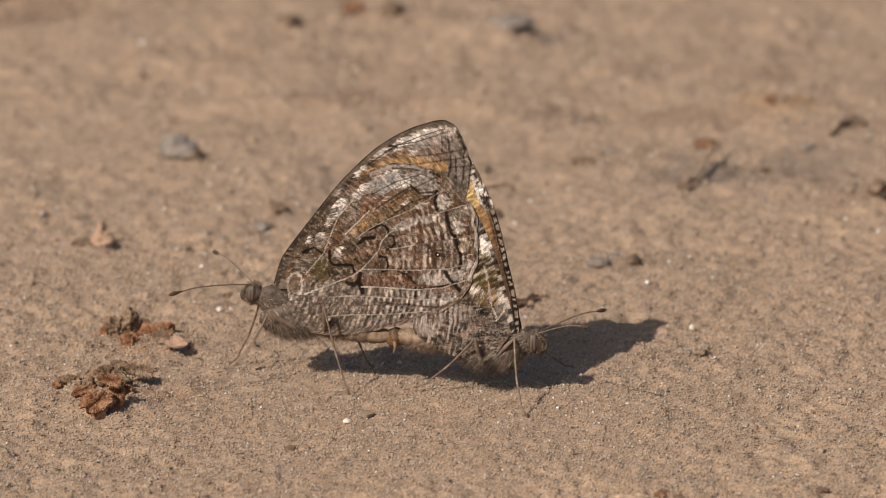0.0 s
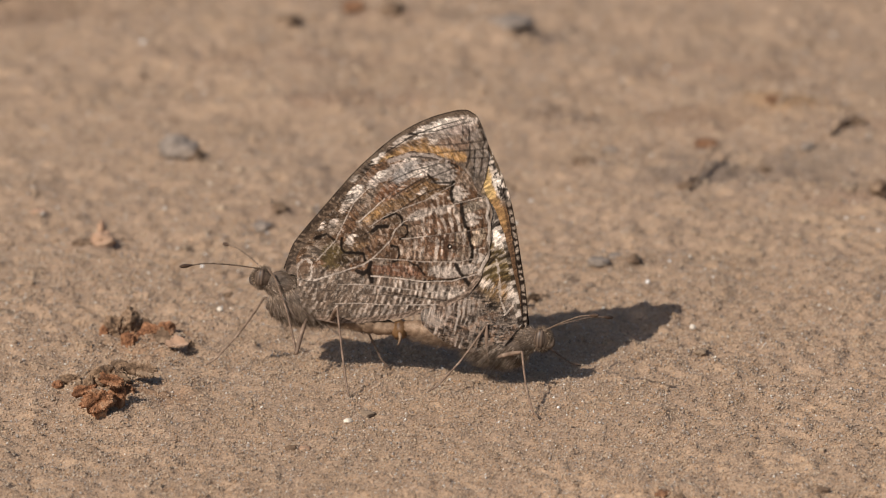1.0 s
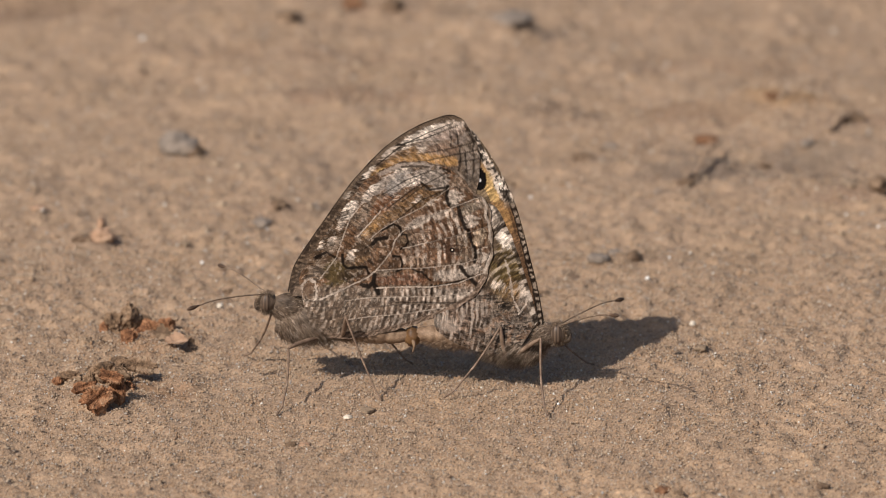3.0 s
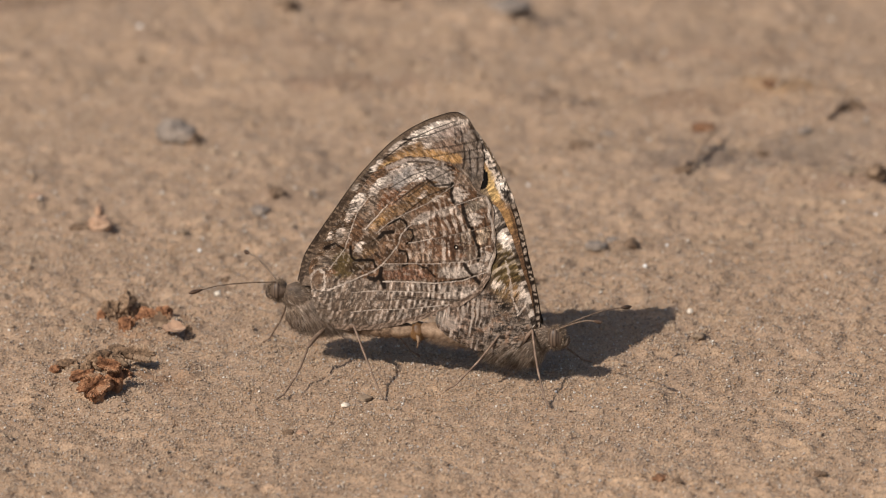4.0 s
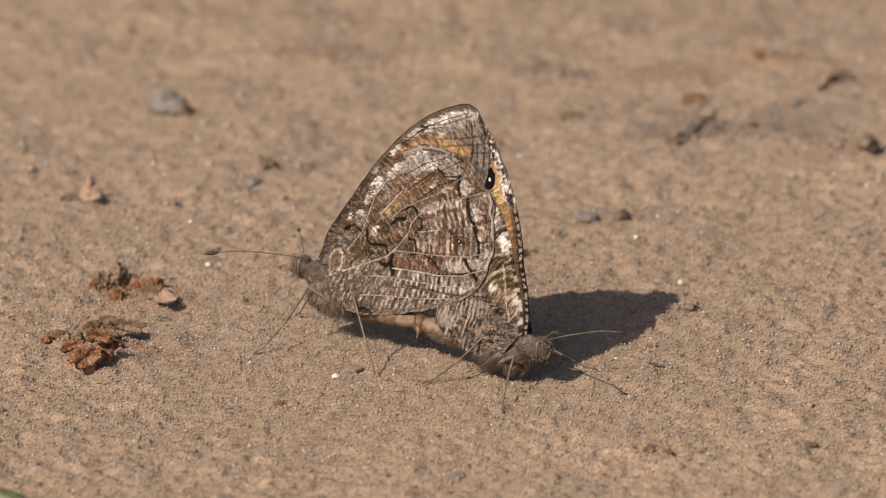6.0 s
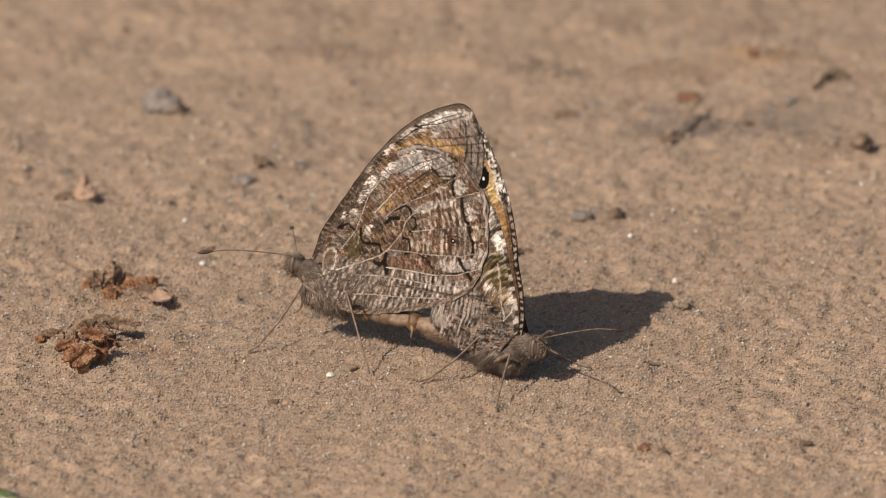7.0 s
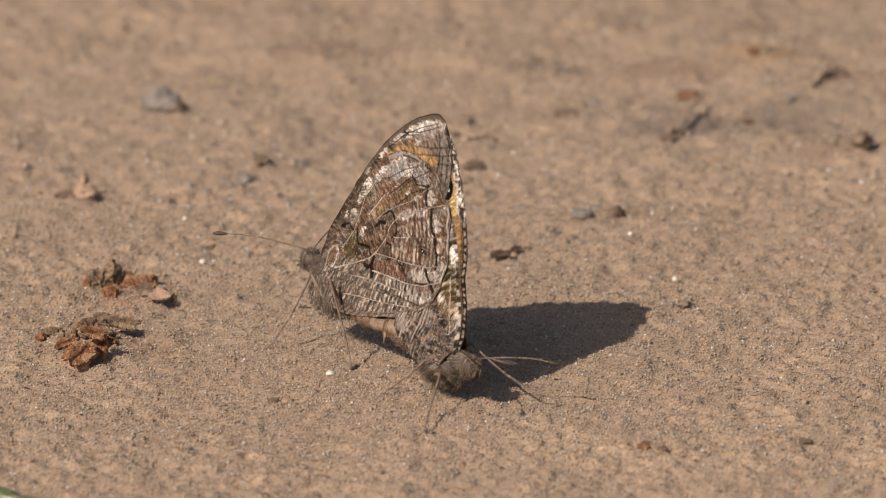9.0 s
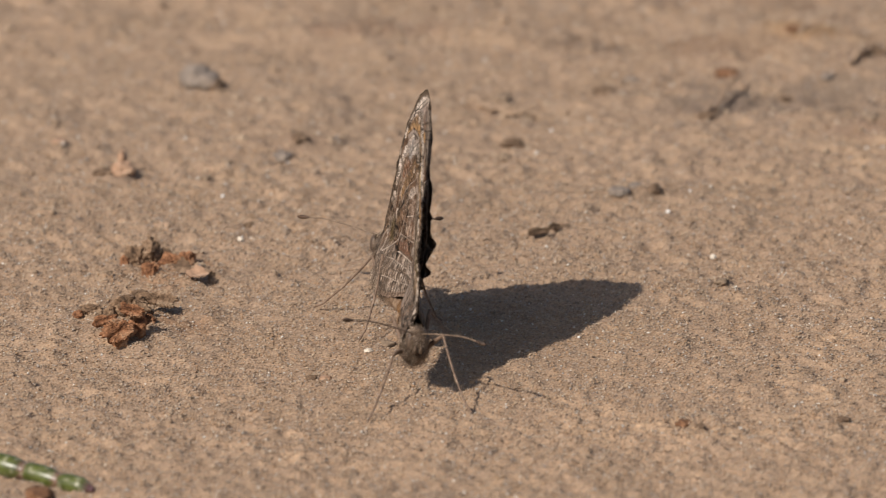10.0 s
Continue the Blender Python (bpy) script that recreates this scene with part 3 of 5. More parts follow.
for k, (x, y, s, h, mat, word, cat) in enumerate([
        (-18.2, 76.5, 2.6, 1.6, HUMUS, "dark humus crumb on sand", "humus"), (-20.4, 72.0, 2.8, 1.6, STONE, "grey gritty crumb on sand", "pebble"),
        (23.0, 52.0, 2.8, 1.4, STONE, "grey gritty crumb on sand", "pebble"), (25.2, 54.0, 2.0, 1.2, STONE, "grey gritty crumb on sand", "pebble"),
        (27.4, 53.0, 2.4, 1.6, HUMUS, "dark humus crumb on sand", "humus"), (22.0, 103.0, 3.0, 1.8, HUMUS, "dark humus crumb on sand", "humus"),
        (25.6, 108.0, 2.2, 1.6, STONE, "grey stone chip on sand", "pebble"), (13.0, 161.0, 6.0, 2.6, STONE, "flat grey stone on far sand", "pebble"),
        (-3.5, 169.0, 3.4, 2.2, HUMUS, "dark crumb on far sand", "humus"), (-18.0, 163.5, 3.6, 2.2, HUMUS, "dark crumb on far sand", "humus"),
        (-9.0, 170.0, 4.0, 2.0, BARK, "rusty crumb on far sand", "bark"), (48.0, 126.0, 2.6, 0.9, BARK, "rusty crumb on far sand", "bark"),
        (46.0, 101.0, 1.5, 1.0, HUMUS, "dark crumb on far sand", "humus"), (52.0, 107.0, 2.0, 1.6, STONE, "grey stone chip on sand", "pebble"),
        (60.5, 83.0, 3.0, 3.0, HUMUS, "dark crumb on sand", "humus"), (57.0, 86.0, 3.0, 1.6, CLAY, "caked brown sand crumb on sand", "soil"),
        (16.0, 38.5, 1.8, 1.0, HUMUS, "dark humus crumb on sand", "humus"),
        (9.6, 78.5, 3.2, 1.8, HUMUS, "dark humus crumb on sand", "humus"), (8.6, 70.0, 2.0, 1.2, CLAY, "caked brown sand crumb on sand", "soil"),
        (35.2, 14.4, 1.8, 1.2, CLAY, "caked brown sand crumb on sand", "soil"), (29.2, -43.4, 2.4, 1.2, BARK, "rust-orange bark crumb on sand", "bark"),
        (31.0, -44.2, 1.4, 0.9, HUMUS, "dark humus crumb on sand", "humus"), (48.0, -42.0, 1.8, 0.9, HUMUS, "dark humus crumb on sand", "humus"),
        (-15.4, -23.6, 1.6, 1.1, HUMUS, "dark humus crumb on sand", "humus"), (-13.8, -23.0, 1.7, 0.7, LEAF, "small orange-brown leaf scale on sand", "leaf"),
        (-49.4, 75.5, 2.4, 1.2, LEAF, "pale leaf crumb on sand", "leaf"), (-30.0, 60.0, 1.6, 0.9, CLAY, "caked brown sand crumb on sand", "soil"),
        (-6.4, -9.8, 2.4, 0.8, CLAY, "caked sand crumb under the legs", "soil"), (-8.6, -13.0, 1.3, 0.8, SHELL, "pale grit chip on sand", "pebble"),
        (-24.0, 40.0, 1.6, 0.9, HUMUS, "dark humus crumb on sand", "humus"), (-52.0, 33.0, 1.8, 1.0, CLAY, "caked brown sand crumb on sand", "soil"),
        (8.4, 101.0, 2.6, 1.2, CLAY, "caked brown sand crumb on sand", "soil"), (-46.6, -66.5, 4.0, 1.8, BARK, "rusty clod beside the succulent", "bark")]):
    lump(cat + "_crumb" if cat in ("humus", "bark", "soil", "leaf") else cat, word, cat, x, y, s * 0.85, s * 0.95, h * 0.8, 40 + k, mat, 37 * k % 180, "crumbs strewn on the sand", 3, 0.42)
for k, (x, y, s, mat) in enumerate([(29.2, 44.8, 0.55, QUARTZ), (34.4, 25.5, 0.85, SHELL), (32.2, 53.1, 0.35, QUARTZ), (55.8, 75.8, 0.35, QUARTZ), (59.8, 70.3, 0.45, QUARTZ),
                                    (17.1, -8.0, 0.35, QUARTZ), (-38.0, 152.9, 0.6, QUARTZ), (-27.7, 51.9, 0.5, QUARTZ), (14.8, 85.8, 0.4, QUARTZ), (-25.0, 31.0, 0.8, SHELL)]):
    word = "bright glinting quartz grain on sand" if mat is QUARTZ else "pale rounded grit grain on sand"
    lump("quartz_grain" if mat is QUARTZ else "grit_grain", word, "grain", x, y, s, s, s, 90 + k, mat, 0, "bright grains", 2, 0.2, 0.1)
flake("bark_fragment", "ragged dark bark sliver pressed in sand", "bark", 12.6, 34.0, 3.0, 1.1, 0.5, 81, HUMUS, (18, -6, 22), "", 0.2, 0.2, 0.2)
flake("bark_fragment", "short dark bark sliver beside another on sand", "bark", 14.6, 36.0, 2.0, 1.0, 0.5, 83, HUMUS, (24, 10, 40), "", 0.2, 0.2, 0.2)
succulent(-61.5, -54.8, -28)


# ---- the butterflies: two greyish brown ones joined tail to tail ----
# Wing plans are drawn on a sheet of 0.07 mm units, side view; each has its own origin and direction of flight.
class Plan:
    def __init__(self, ox, oy, ahead):
        self.ox, self.oy, self.ahead = ox, oy, ahead

    def local(self, X, Y):
        u = (X - self.ox) / 14.26
        return u * self.ahead, (self.oy - Y) / 13.72 + 0.0437 * u


LEFT_PLAN, RIGHT_PLAN = Plan(522, 505, -1), Plan(962, 560, 1)

def tone(r, g, b):
    """A scale colour from its 8-bit look in plain sunlight."""
    return np.array([(v / 255 / 12.92 if v < 10 else ((v / 255 + 0.055) / 1.055) ** 2.4) for v in (r, g, b)]) * 1.06


INK, DUSK, EARTH, BRUNET = tone(34, 25, 19), tone(66, 51, 39), tone(98, 76, 56), tone(116, 84, 59)
ASH, DOVE, CHALK, IVORY = tone(132, 114, 98), tone(170, 155, 144), tone(198, 181, 166), tone(228, 213, 198)
TAN, HONEY, AMBER, GOLD, MOSS = tone(150, 113, 74), tone(182, 137, 82), tone(200, 150, 86), tone(208, 170, 106), tone(112, 92, 52)
ROSY, RUSSET = tone(138, 106, 86), tone(128, 84, 54)


class Scales:
    """Scale colours over a wing's plan: fields with toothed borders, line work, veins and the short bars across the veins."""

    def __init__(self, X, Y, ox, oy, veins, seed):
        self.X, self.Y, self.seed, self.veins = X, Y, seed, veins
        dx, dy = X - ox, Y - oy
        self.r, self.a = np.hypot(dx, dy) + 1e-6, np.arctan2(dy, dx)
        self.big, self.mid, self.small = fbm(X / 30, Y / 30, seed, 3) - 0.5, fbm(X / 9, Y / 9, seed + 1, 3) - 0.5, fbm(X / 3.0, Y / 3.0, seed + 2, 2) - 0.5
        # teeth: borders creep in and out along the rows of scales
        teeth = (vnoise(self.a * self.r / 3.4, self.r / 40, seed + 3) - 0.5) * 17 + (vnoise(self.a * self.r / 1.7, self.r / 20, seed + 6) - 0.5) * 7 + self.mid * 9 + self.small * 2
        self.PX, self.PY = X + dx / self.r * teeth, Y + dy / self.r * teeth
        self.cell = sum((Y > np.interp(X, [p[0] for p in v], [p[1] for p in v])).astype(float) for v in veins) if veins else X * 0
        self.c = np.tile(BRUNET, (len(X), 1))

    def lay(self, colour, mask):
        self.c = self.c + (np.asarray(colour) - self.c) * np.clip(mask, 0, 1)[:, None]

    def field(self, colour, k, cx, cy, rx, ry, turn=0.0, soft=0.22):
        a = radians(turn)
        dx, dy = self.PX - cx, self.PY - cy
        u, v = dx * math.cos(a) + dy * math.sin(a), dy * math.cos(a) - dx * math.sin(a)
        m = 1 - sstep(1 - soft, 1 + soft, np.hypot(u / rx, v / ry))
        self.lay(colour, k * m)
        return m

    def shape(self, cx, cy, rx, ry, turn=0.0, soft=0.4):
        a = radians(turn)
        dx, dy = self.PX - cx, self.PY - cy
        return 1 - sstep(1 - soft, 1 + soft, np.hypot((dx * math.cos(a) + dy * math.sin(a)) / rx, (dy * math.cos(a) - dx * math.sin(a)) / ry))

    def stroke(self, colour, k, wide, *pts, rough=1.0):
        jig = rough * 5 * self.mid + rough * 3 * self.small
        d = line_distance(self.X + jig, self.Y - 0.7 * jig, pts)
        self.lay(colour, k * (1 - sstep(wide * 0.28, wide * 0.62, d)))

    def vein(self, pts, pale, dark, wide):
        d = line_distance(self.X + 1.5 * self.small, self.Y + 1.5 * self.small, pts)
        run = fbm(self.X / 9, self.Y / 9, self.seed + 7, 2)
        self.lay(INK * 1.4, dark * (1 - sstep(wide * 0.9, wide * 1.5, d)))
        self.lay(CHALK * 1.05, pale * (0.55 + 0.45 * sstep(0.36, 0.52, run)) * (1 - sstep(wide * 0.45, wide * 0.9, d)))

    def bars(self, amount, pitch, light, dark, seed, ox=None, oy=None):
        """Short bars across the fields between the veins."""
        r, a = self.r, self.a
        if ox is not None:
            r, a = np.hypot(self.X - ox, self.Y - oy), np.arctan2(self.Y - oy, self.X - ox)
        ph = r / pitch + self.cell * 0.37 + 1.1 * (fbm(self.X / 30, self.Y / 30, seed, 2) + 0.10 * vnoise(a * r / 6, self.cell, seed + 4))
        s = np.sin(2 * np.pi * ph) + 2.0 * (fbm(r / (0.6 * pitch), a * r / 22 + self.cell * 5.1, seed + 1, 2) - 0.5) * 2
        cut = 0.35 + 0.65 * sstep(0.3, 0.55, vnoise(a * r / 11 + self.cell * 3, r / 13, seed + 2))
        self.lay(light, amount * cut * sstep(0.15, 0.8, s))
        self.lay(dark, amount * cut * sstep(0.2, 0.85, -s))

    def flecks(self, k, size, seed, ox=None, oy=None):
        """Small dark and pale flecks, a few scales each, laid across the veins."""
        r, a = (self.r, self.a) if ox is None else (np.hypot(self.X - ox, self.Y - oy), np.arctan2(self.Y - oy, self.X - ox))
        n = fbm(r / size + self.cell * 7.7, a * r / (2.1 * size), seed, 3, 0.6)
        here = k * (0.35 + 0.65 * sstep(0.38, 0.6, fbm(self.X / 16, self.Y / 16, seed + 5, 2)))
        self.c = self.c * np.exp(here * (0.50 * sstep(0.50, 0.62, 1 - n) - 1.05 * sstep(0.50, 0.62, n)))[:, None]

    def speckle(self, colour, k, size, level, seed, mask=1.0):
        self.lay(colour, k * mask * sstep(level, level + 0.07, fbm(self.X / size, self.Y / size, seed, 3, 0.6)))

    def done(self):
        fine = vnoise(self.X / 1.7, self.Y / 1.7, self.seed + 8)
        lum = self.c.mean(1, keepdims=True)
        self.c = self.c * 0.86 + lum * np.array([0.155, 0.138, 0.122])
        return self.c * (0.71 * (lum / 0.22) ** 0.19) * (0.88 + 0.24 * fine)[:, None]


def on_left(X, Y):
    return 1.0121 * X - 0.0025 * Y - 28.74, -0.0254 * X + 1.0194 * Y + 31.94


def on_right(X, Y):
    return 1.0120 * X - 0.0090 * Y - 32.11, -0.0201 * X + 1.0201 * Y + 25.09


VEIN_FRONT = [(552, 503), (583, 462), (595, 425), (608, 392), (631, 363)]
VEIN_OCHRE = [(620, 425), (645, 398), (662, 378), (702, 338), (760, 300)]
VEIN_UPPER = [(640, 432), (662, 412), (695, 392), (735, 372), (788, 334)]
VEIN_MAIN = [(555, 535), (600, 515), (637, 498), (655, 483), (672, 462), (683, 446), (687, 430), (701, 414)]
VEIN_MAIN_OUT = [(701, 414), (720, 404), (750, 388), (800, 367), (862, 343)]
VEIN_F, VEIN_E = [(702, 444), (745, 434), (800, 420), (860, 402)], [(655, 484), (700, 481), (750, 478), (800, 472), (855, 456)]
VEIN_A, VEIN_B = [(655, 515), (700, 513), (750, 513), (800, 505), (842, 488)], [(600, 536), (640, 531), (700, 530), (760, 530), (824, 521)]
VEIN_C, VEIN_D = [(640, 547), (700, 543), (800, 542), (832, 530)], [(600, 569), (640, 563), (700, 560), (760, 552), (800, 546)]
HIND_VEINS = [VEIN_FRONT, VEIN_OCHRE, VEIN_UPPER, VEIN_MAIN + VEIN_MAIN_OUT[1:], VEIN_F, VEIN_E, VEIN_A, VEIN_B, VEIN_C, VEIN_D]


def left_hind(X, Y):
    X, Y = on_left(X, Y)
    s = Scales(X, Y, 535, 525, HIND_VEINS, 4)
    f, st = s.field, s.stroke
    low = sstep(508, 522, Y + 6 * s.mid)
    s.lay(ASH, 0.55 * sstep(-0.03, 0.10, s.big))
    # front strip and the dark root field
    f(EARTH, 0.8, 560, 440, 26, 70, 28)
    f(ASH, 0.8, 576, 440, 24, 10, -50), f(CHALK, 0.8, 556, 441, 7, 6), f(CHALK, 0.75, 576, 428, 10, 5, -30), f(ASH, 0.8, 548, 488, 22, 12, -40)
    f(IVORY * 0.92, 0.95, 606, 377, 20, 10, -48), f(CHALK, 0.7, 592, 403, 8, 6, -40), f(DUSK, 0.8, 592, 391, 12, 6, -20)
    f(MOSS * 0.75, 0.9, 582, 490, 24, 22, -50), f(tone(84, 66, 46), 0.85, 612, 488, 30, 11, -25), f(DUSK, 0.6, 566, 520, 14, 8, -25)
    f(ASH * 0.85, 0.8, 596, 528, 50, 9, -18), f(ROSY * 0.9, 0.5, 630, 516, 22, 8, -20)
    f(EARTH, 0.9, 628, 448, 36, 13, -38), f(CHALK * 0.95, 0.9, 609, 460, 8, 10, 10), f(TAN * 0.85, 0.85, 625, 466, 14, 8, -30), f(tone(120, 90, 66), 0.8, 658, 450, 22, 11, -40)
    # ochre-brown fields under the grey ones
    f(TAN * 0.85, 0.95, 655, 402, 34, 11, -42), f(HONEY * 0.85, 0.85, 645, 411, 16, 6, -34), f(RUSSET, 0.85, 668, 366, 32, 12, -42), f(ASH, 0.75, 632, 385, 18, 10, -48)
    f(TAN * 0.72, 0.95, 722, 356, 40, 13, -36), f(TAN * 0.62, 0.9, 750, 352, 36, 11, -34), f(TAN * 0.8, 0.8, 690, 384, 28, 8, -34)
    f(DOVE, 0.95, 660, 335, 36, 9, -36), f(IVORY * 0.9, 0.9, 652, 335, 14, 5, -36), f(CHALK, 0.85, 636, 358, 10, 8, -45)
    f(tone(160, 152, 146), 0.95, 694, 328, 28, 12, -38), f(DOVE, 0.95, 734, 316, 36, 11, -26), f(IVORY * 0.88, 0.9, 722, 321, 22, 6, -32), f(IVORY * 0.85, 0.8, 700, 306, 18, 5, -26)
    f(tone(150, 138, 128), 0.9, 762, 324, 24, 16, 20), f(CHALK, 0.85, 762, 340, 12, 4, -16), f(CHALK * 0.9, 0.75, 690, 352, 8, 5), f(CHALK, 0.8, 727, 357, 8, 5, -40), f(CHALK, 0.75, 752, 363, 7, 5)
    # middle fields
    f(tone(128, 94, 70), 0.9, 758, 424, 44, 46, 0), f(CHALK * 0.9, 0.85, 728, 398, 24, 8, -26), f(CHALK * 0.88, 0.75, 768, 384, 18, 8, -20), f(tone(176, 146, 122), 0.7, 728, 424, 20, 7, -14)
    f(tone(176, 146, 122), 0.75, 735, 466, 34, 9, 0), f(tone(112, 78, 54), 0.85, 786, 446, 20, 16, 0), f(tone(150, 108, 80), 0.6, 770, 462, 30, 8, 0)
    f(EARTH * 0.95, 0.9, 684, 411, 16, 12, -20), f(tone(104, 84, 64), 0.9, 703, 430, 8, 11), f(tone(110, 84, 64), 0.9, 690, 470, 10, 14)
    f(tone(134, 92, 68), 0.9, 698, 499, 48, 11, 0), f(CHALK * 0.92, 0.85, 788, 492, 30, 10, -4), f(ASH, 0.8, 668, 489, 18, 6)
    # blocks on both sides of the wavy dark line
    f(CHALK * 0.88, 0.92, 792, 354, 13, 17, 8, 0.15), f(tone(140, 124, 106), 0.9, 818, 372, 16, 10, -14, 0.15), f(CHALK * 0.95, 0.92, 824, 393, 12, 13, 0, 0.15)
    f(tone(150, 128, 106), 0.85, 808, 428, 12, 16, 0, 0.15), f(tone(206, 178, 148), 0.92, 836, 424, 11, 15, 0, 0.15), f(tone(142, 122, 104), 0.85, 812, 456, 15, 12, 0, 0.15)
    f(CHALK * 0.92, 0.85, 838, 456, 8, 14, 8, 0.15), f(CHALK * 0.92, 0.85, 826, 482, 18, 9, -10, 0.15), f(ASH, 0.8, 838, 366, 10, 8, -14)
    # lower field with its even bars
    s.lay(tone(132, 112, 96), 0.85 * low)
    s.lay(tone(104, 86, 70), 0.5 * low * sstep(680, 620, X + 30 * s.mid))
    s.lay(CHALK * 0.85, 0.65 * low * s.shape(796, 522, 44, 16))
    s.bars(0.82 * low * (0.45 + 0.55 * sstep(640, 720, X)), 10.0, CHALK * 0.95, tone(70, 54, 43), 21, 380, 520)
    mid = np.clip(0.7 * s.shape(768, 424, 44, 60) + 0.6 * s.shape(740, 468, 60, 14) + 0.45 * s.shape(810, 440, 30, 60) + 0.5 * s.shape(770, 492, 60, 10), 0, 0.8) * (1 - low)
    s.bars(0.95 * mid, 12.0, CHALK * 0.92, tone(78, 54, 38), 31, 420, 480)
    s.bars(0.16 * (1 - low) * (1 - np.clip(mid * 2, 0, 1)) * sstep(70, 110, s.r), 8.0, CHALK * 0.9, tone(70, 54, 42), 41)
    s.speckle(DUSK * 0.8, 0.45, 4.5, 0.60, 51, (1 - low) * sstep(40, 70, s.r)), s.speckle(CHALK, 0.3, 4.5, 0.61, 52)
    s.flecks(0.52, 3.6, 53), s.flecks(0.30, 6.5, 54)
    # toothed grey hatching along the upper border
    st(DOVE * 0.9, 0.75, 9.0, (664, 312), (700, 297), (738, 296), (768, 301)), st(DUSK, 0.8, 4.5, (700, 300), (722, 298), (748, 299)), st(INK * 1.5, 0.8, 4.0, (768, 300), (786, 309))
    # thin dark veins of the upper fields
    for pts in ([(664, 350), (706, 324), (758, 303)], [(700, 362), (742, 330), (786, 306)], [(672, 376), (716, 342), (737, 328)], [(690, 395), (735, 358), (778, 340)]):
        st(INK * 1.5, 0.65, 2.6, *pts, rough=0.3)
    # the wavy dark line and its neighbours
    for k, wide, pts in (
            (0.95, 7.0, [(781, 334), (779, 350), (783, 366)]), (0.95, 7.0, [(800, 368), (803, 384), (809, 396), (813, 408)]), (0.95, 7.0, [(817, 410), (822, 424), (826, 440)]),
            (0.95, 6.5, [(829, 440), (831, 455), (828, 468)]), (0.95, 7.5, [(804, 476), (812, 488), (822, 498), (836, 512)]), (0.7, 4.5, [(796, 420), (798, 440)]), (0.8, 4.5, [(735, 327), (750, 340), (776, 336)]),
            (0.6, 3.5, [(838, 382), (843, 400), (842, 416)]), (0.75, 4.5, [(844, 356), (852, 378), (852, 398), (860, 425), (857, 450), (848, 474)]), (0.6, 3.0, [(836, 440), (842, 456), (838, 474)]),
            # lobes, hooks and forks
            (0.95, 5.0, [(664, 413), (684, 401), (696, 405), (699, 420)]), (0.95, 8.0, [(648, 437), (655, 429), (672, 426)]), (0.6, 3.0, [(625, 450), (648, 437)]), (0.95, 4.2, [(700, 418), (708, 420), (711, 431), (706, 441), (698, 445)]),
            (0.95, 4.6, [(684, 458), (696, 459), (701, 470), (698, 482), (690, 486)]), (0.95, 5.5, [(594, 457), (595, 476), (604, 481), (636, 478), (640, 490)]), (0.95, 8.5, [(651, 492), (648, 506), (640, 513), (628, 510)]),
            (0.95, 9.0, [(648, 506), (658, 524)]), (0.9, 4.0, [(718, 482), (736, 486), (750, 501)]), (0.85, 5.0, [(546, 463), (564, 454), (582, 464)]), (0.8, 8.0, [(545, 464), (554, 461)]), (0.7, 5.0, [(566, 520), (576, 508)]),
            (0.85, 4.0, [(744, 514), (775, 508), (815, 499)]), (0.6, 2.6, [(690, 539), (760, 541), (800, 540)]), (0.8, 5.5, [(752, 510), (752, 524)]), (0.7, 4.0, [(640, 466), (648, 474)]), (0.6, 4.0, [(596, 500), (606, 506)])):
        st(INK * 1.1, k, wide, *pts, rough=0.55)
    # veins
    s.vein(VEIN_FRONT, 0.6, 0.2, 1.8), s.vein(VEIN_OCHRE[:3], 0.85, 0.2, 1.8), s.vein(VEIN_OCHRE[2:], 0.15, 0.6, 1.0), s.vein(VEIN_UPPER, 0.5, 0.3, 1.3)
    s.vein(VEIN_MAIN, 0.62, 0.3, 2.1), s.vein(VEIN_MAIN_OUT, 0.55, 0.45, 1.4), s.vein(VEIN_F[:2], 0.7, 0.2, 1.6), s.vein(VEIN_F[1:], 0.3, 0.5, 1.2), s.vein(VEIN_E, 0.5, 0.2, 1.5)
    s.vein(VEIN_A[:3], 0.75, 0.25, 1.7), s.vein(VEIN_A[2:], 0.7, 0.3, 1.6), s.vein(VEIN_B, 0.45, 0.2, 1.5), s.vein(VEIN_C, 0.1, 0.45, 1.0), s.vein(VEIN_D, 0.5, 0.15, 1.6)
    # pale scalloped lines inside the outer margin
    for wide, pts in ((6.0, [(842, 350), (849, 366), (848, 384), (856, 402), (856, 424), (864, 440), (856, 460), (846, 486)]), (7.5, [(858, 366), (861, 384), (866, 402), (867, 430), (866, 446)]), (4.5, [(836, 504), (850, 490), (860, 470)])):
        st(CHALK * 0.95, 0.9, wide, *pts, rough=0.5)
    rim = line_distance(X, Y, [tuple(p) for p in np.stack(on_left(*spline(LEFT_HIND[9:15], 60).T), -1)]) + 2.5 * s.mid
    s.lay(ASH, 0.7 * (1 - sstep(2.5, 4.0, rim))), s.lay(INK * 1.3, 0.3 * sstep(3.2, 4.4, rim) * (1 - sstep(5.5, 7.0, rim)) * sstep(-0.08, 0.06, s.mid))
    # hatched hair fringe along the hind margin
    fringe = line_distance(X, Y, [tuple(p) for p in np.stack(on_left(*spline(LEFT_HIND[13:20], 40).T), -1)])
    hatch = 0.5 + 0.5 * np.sin((X * 0.8 + Y) / 1.5 + 9 * s.mid)
    band = 1 - sstep(7, 10, fringe + 2 * s.mid)
    s.lay(tone(150, 126, 108), 0.85 * band), s.lay(tone(82, 64, 52), 0.65 * band * sstep(0.4, 0.8, hatch))
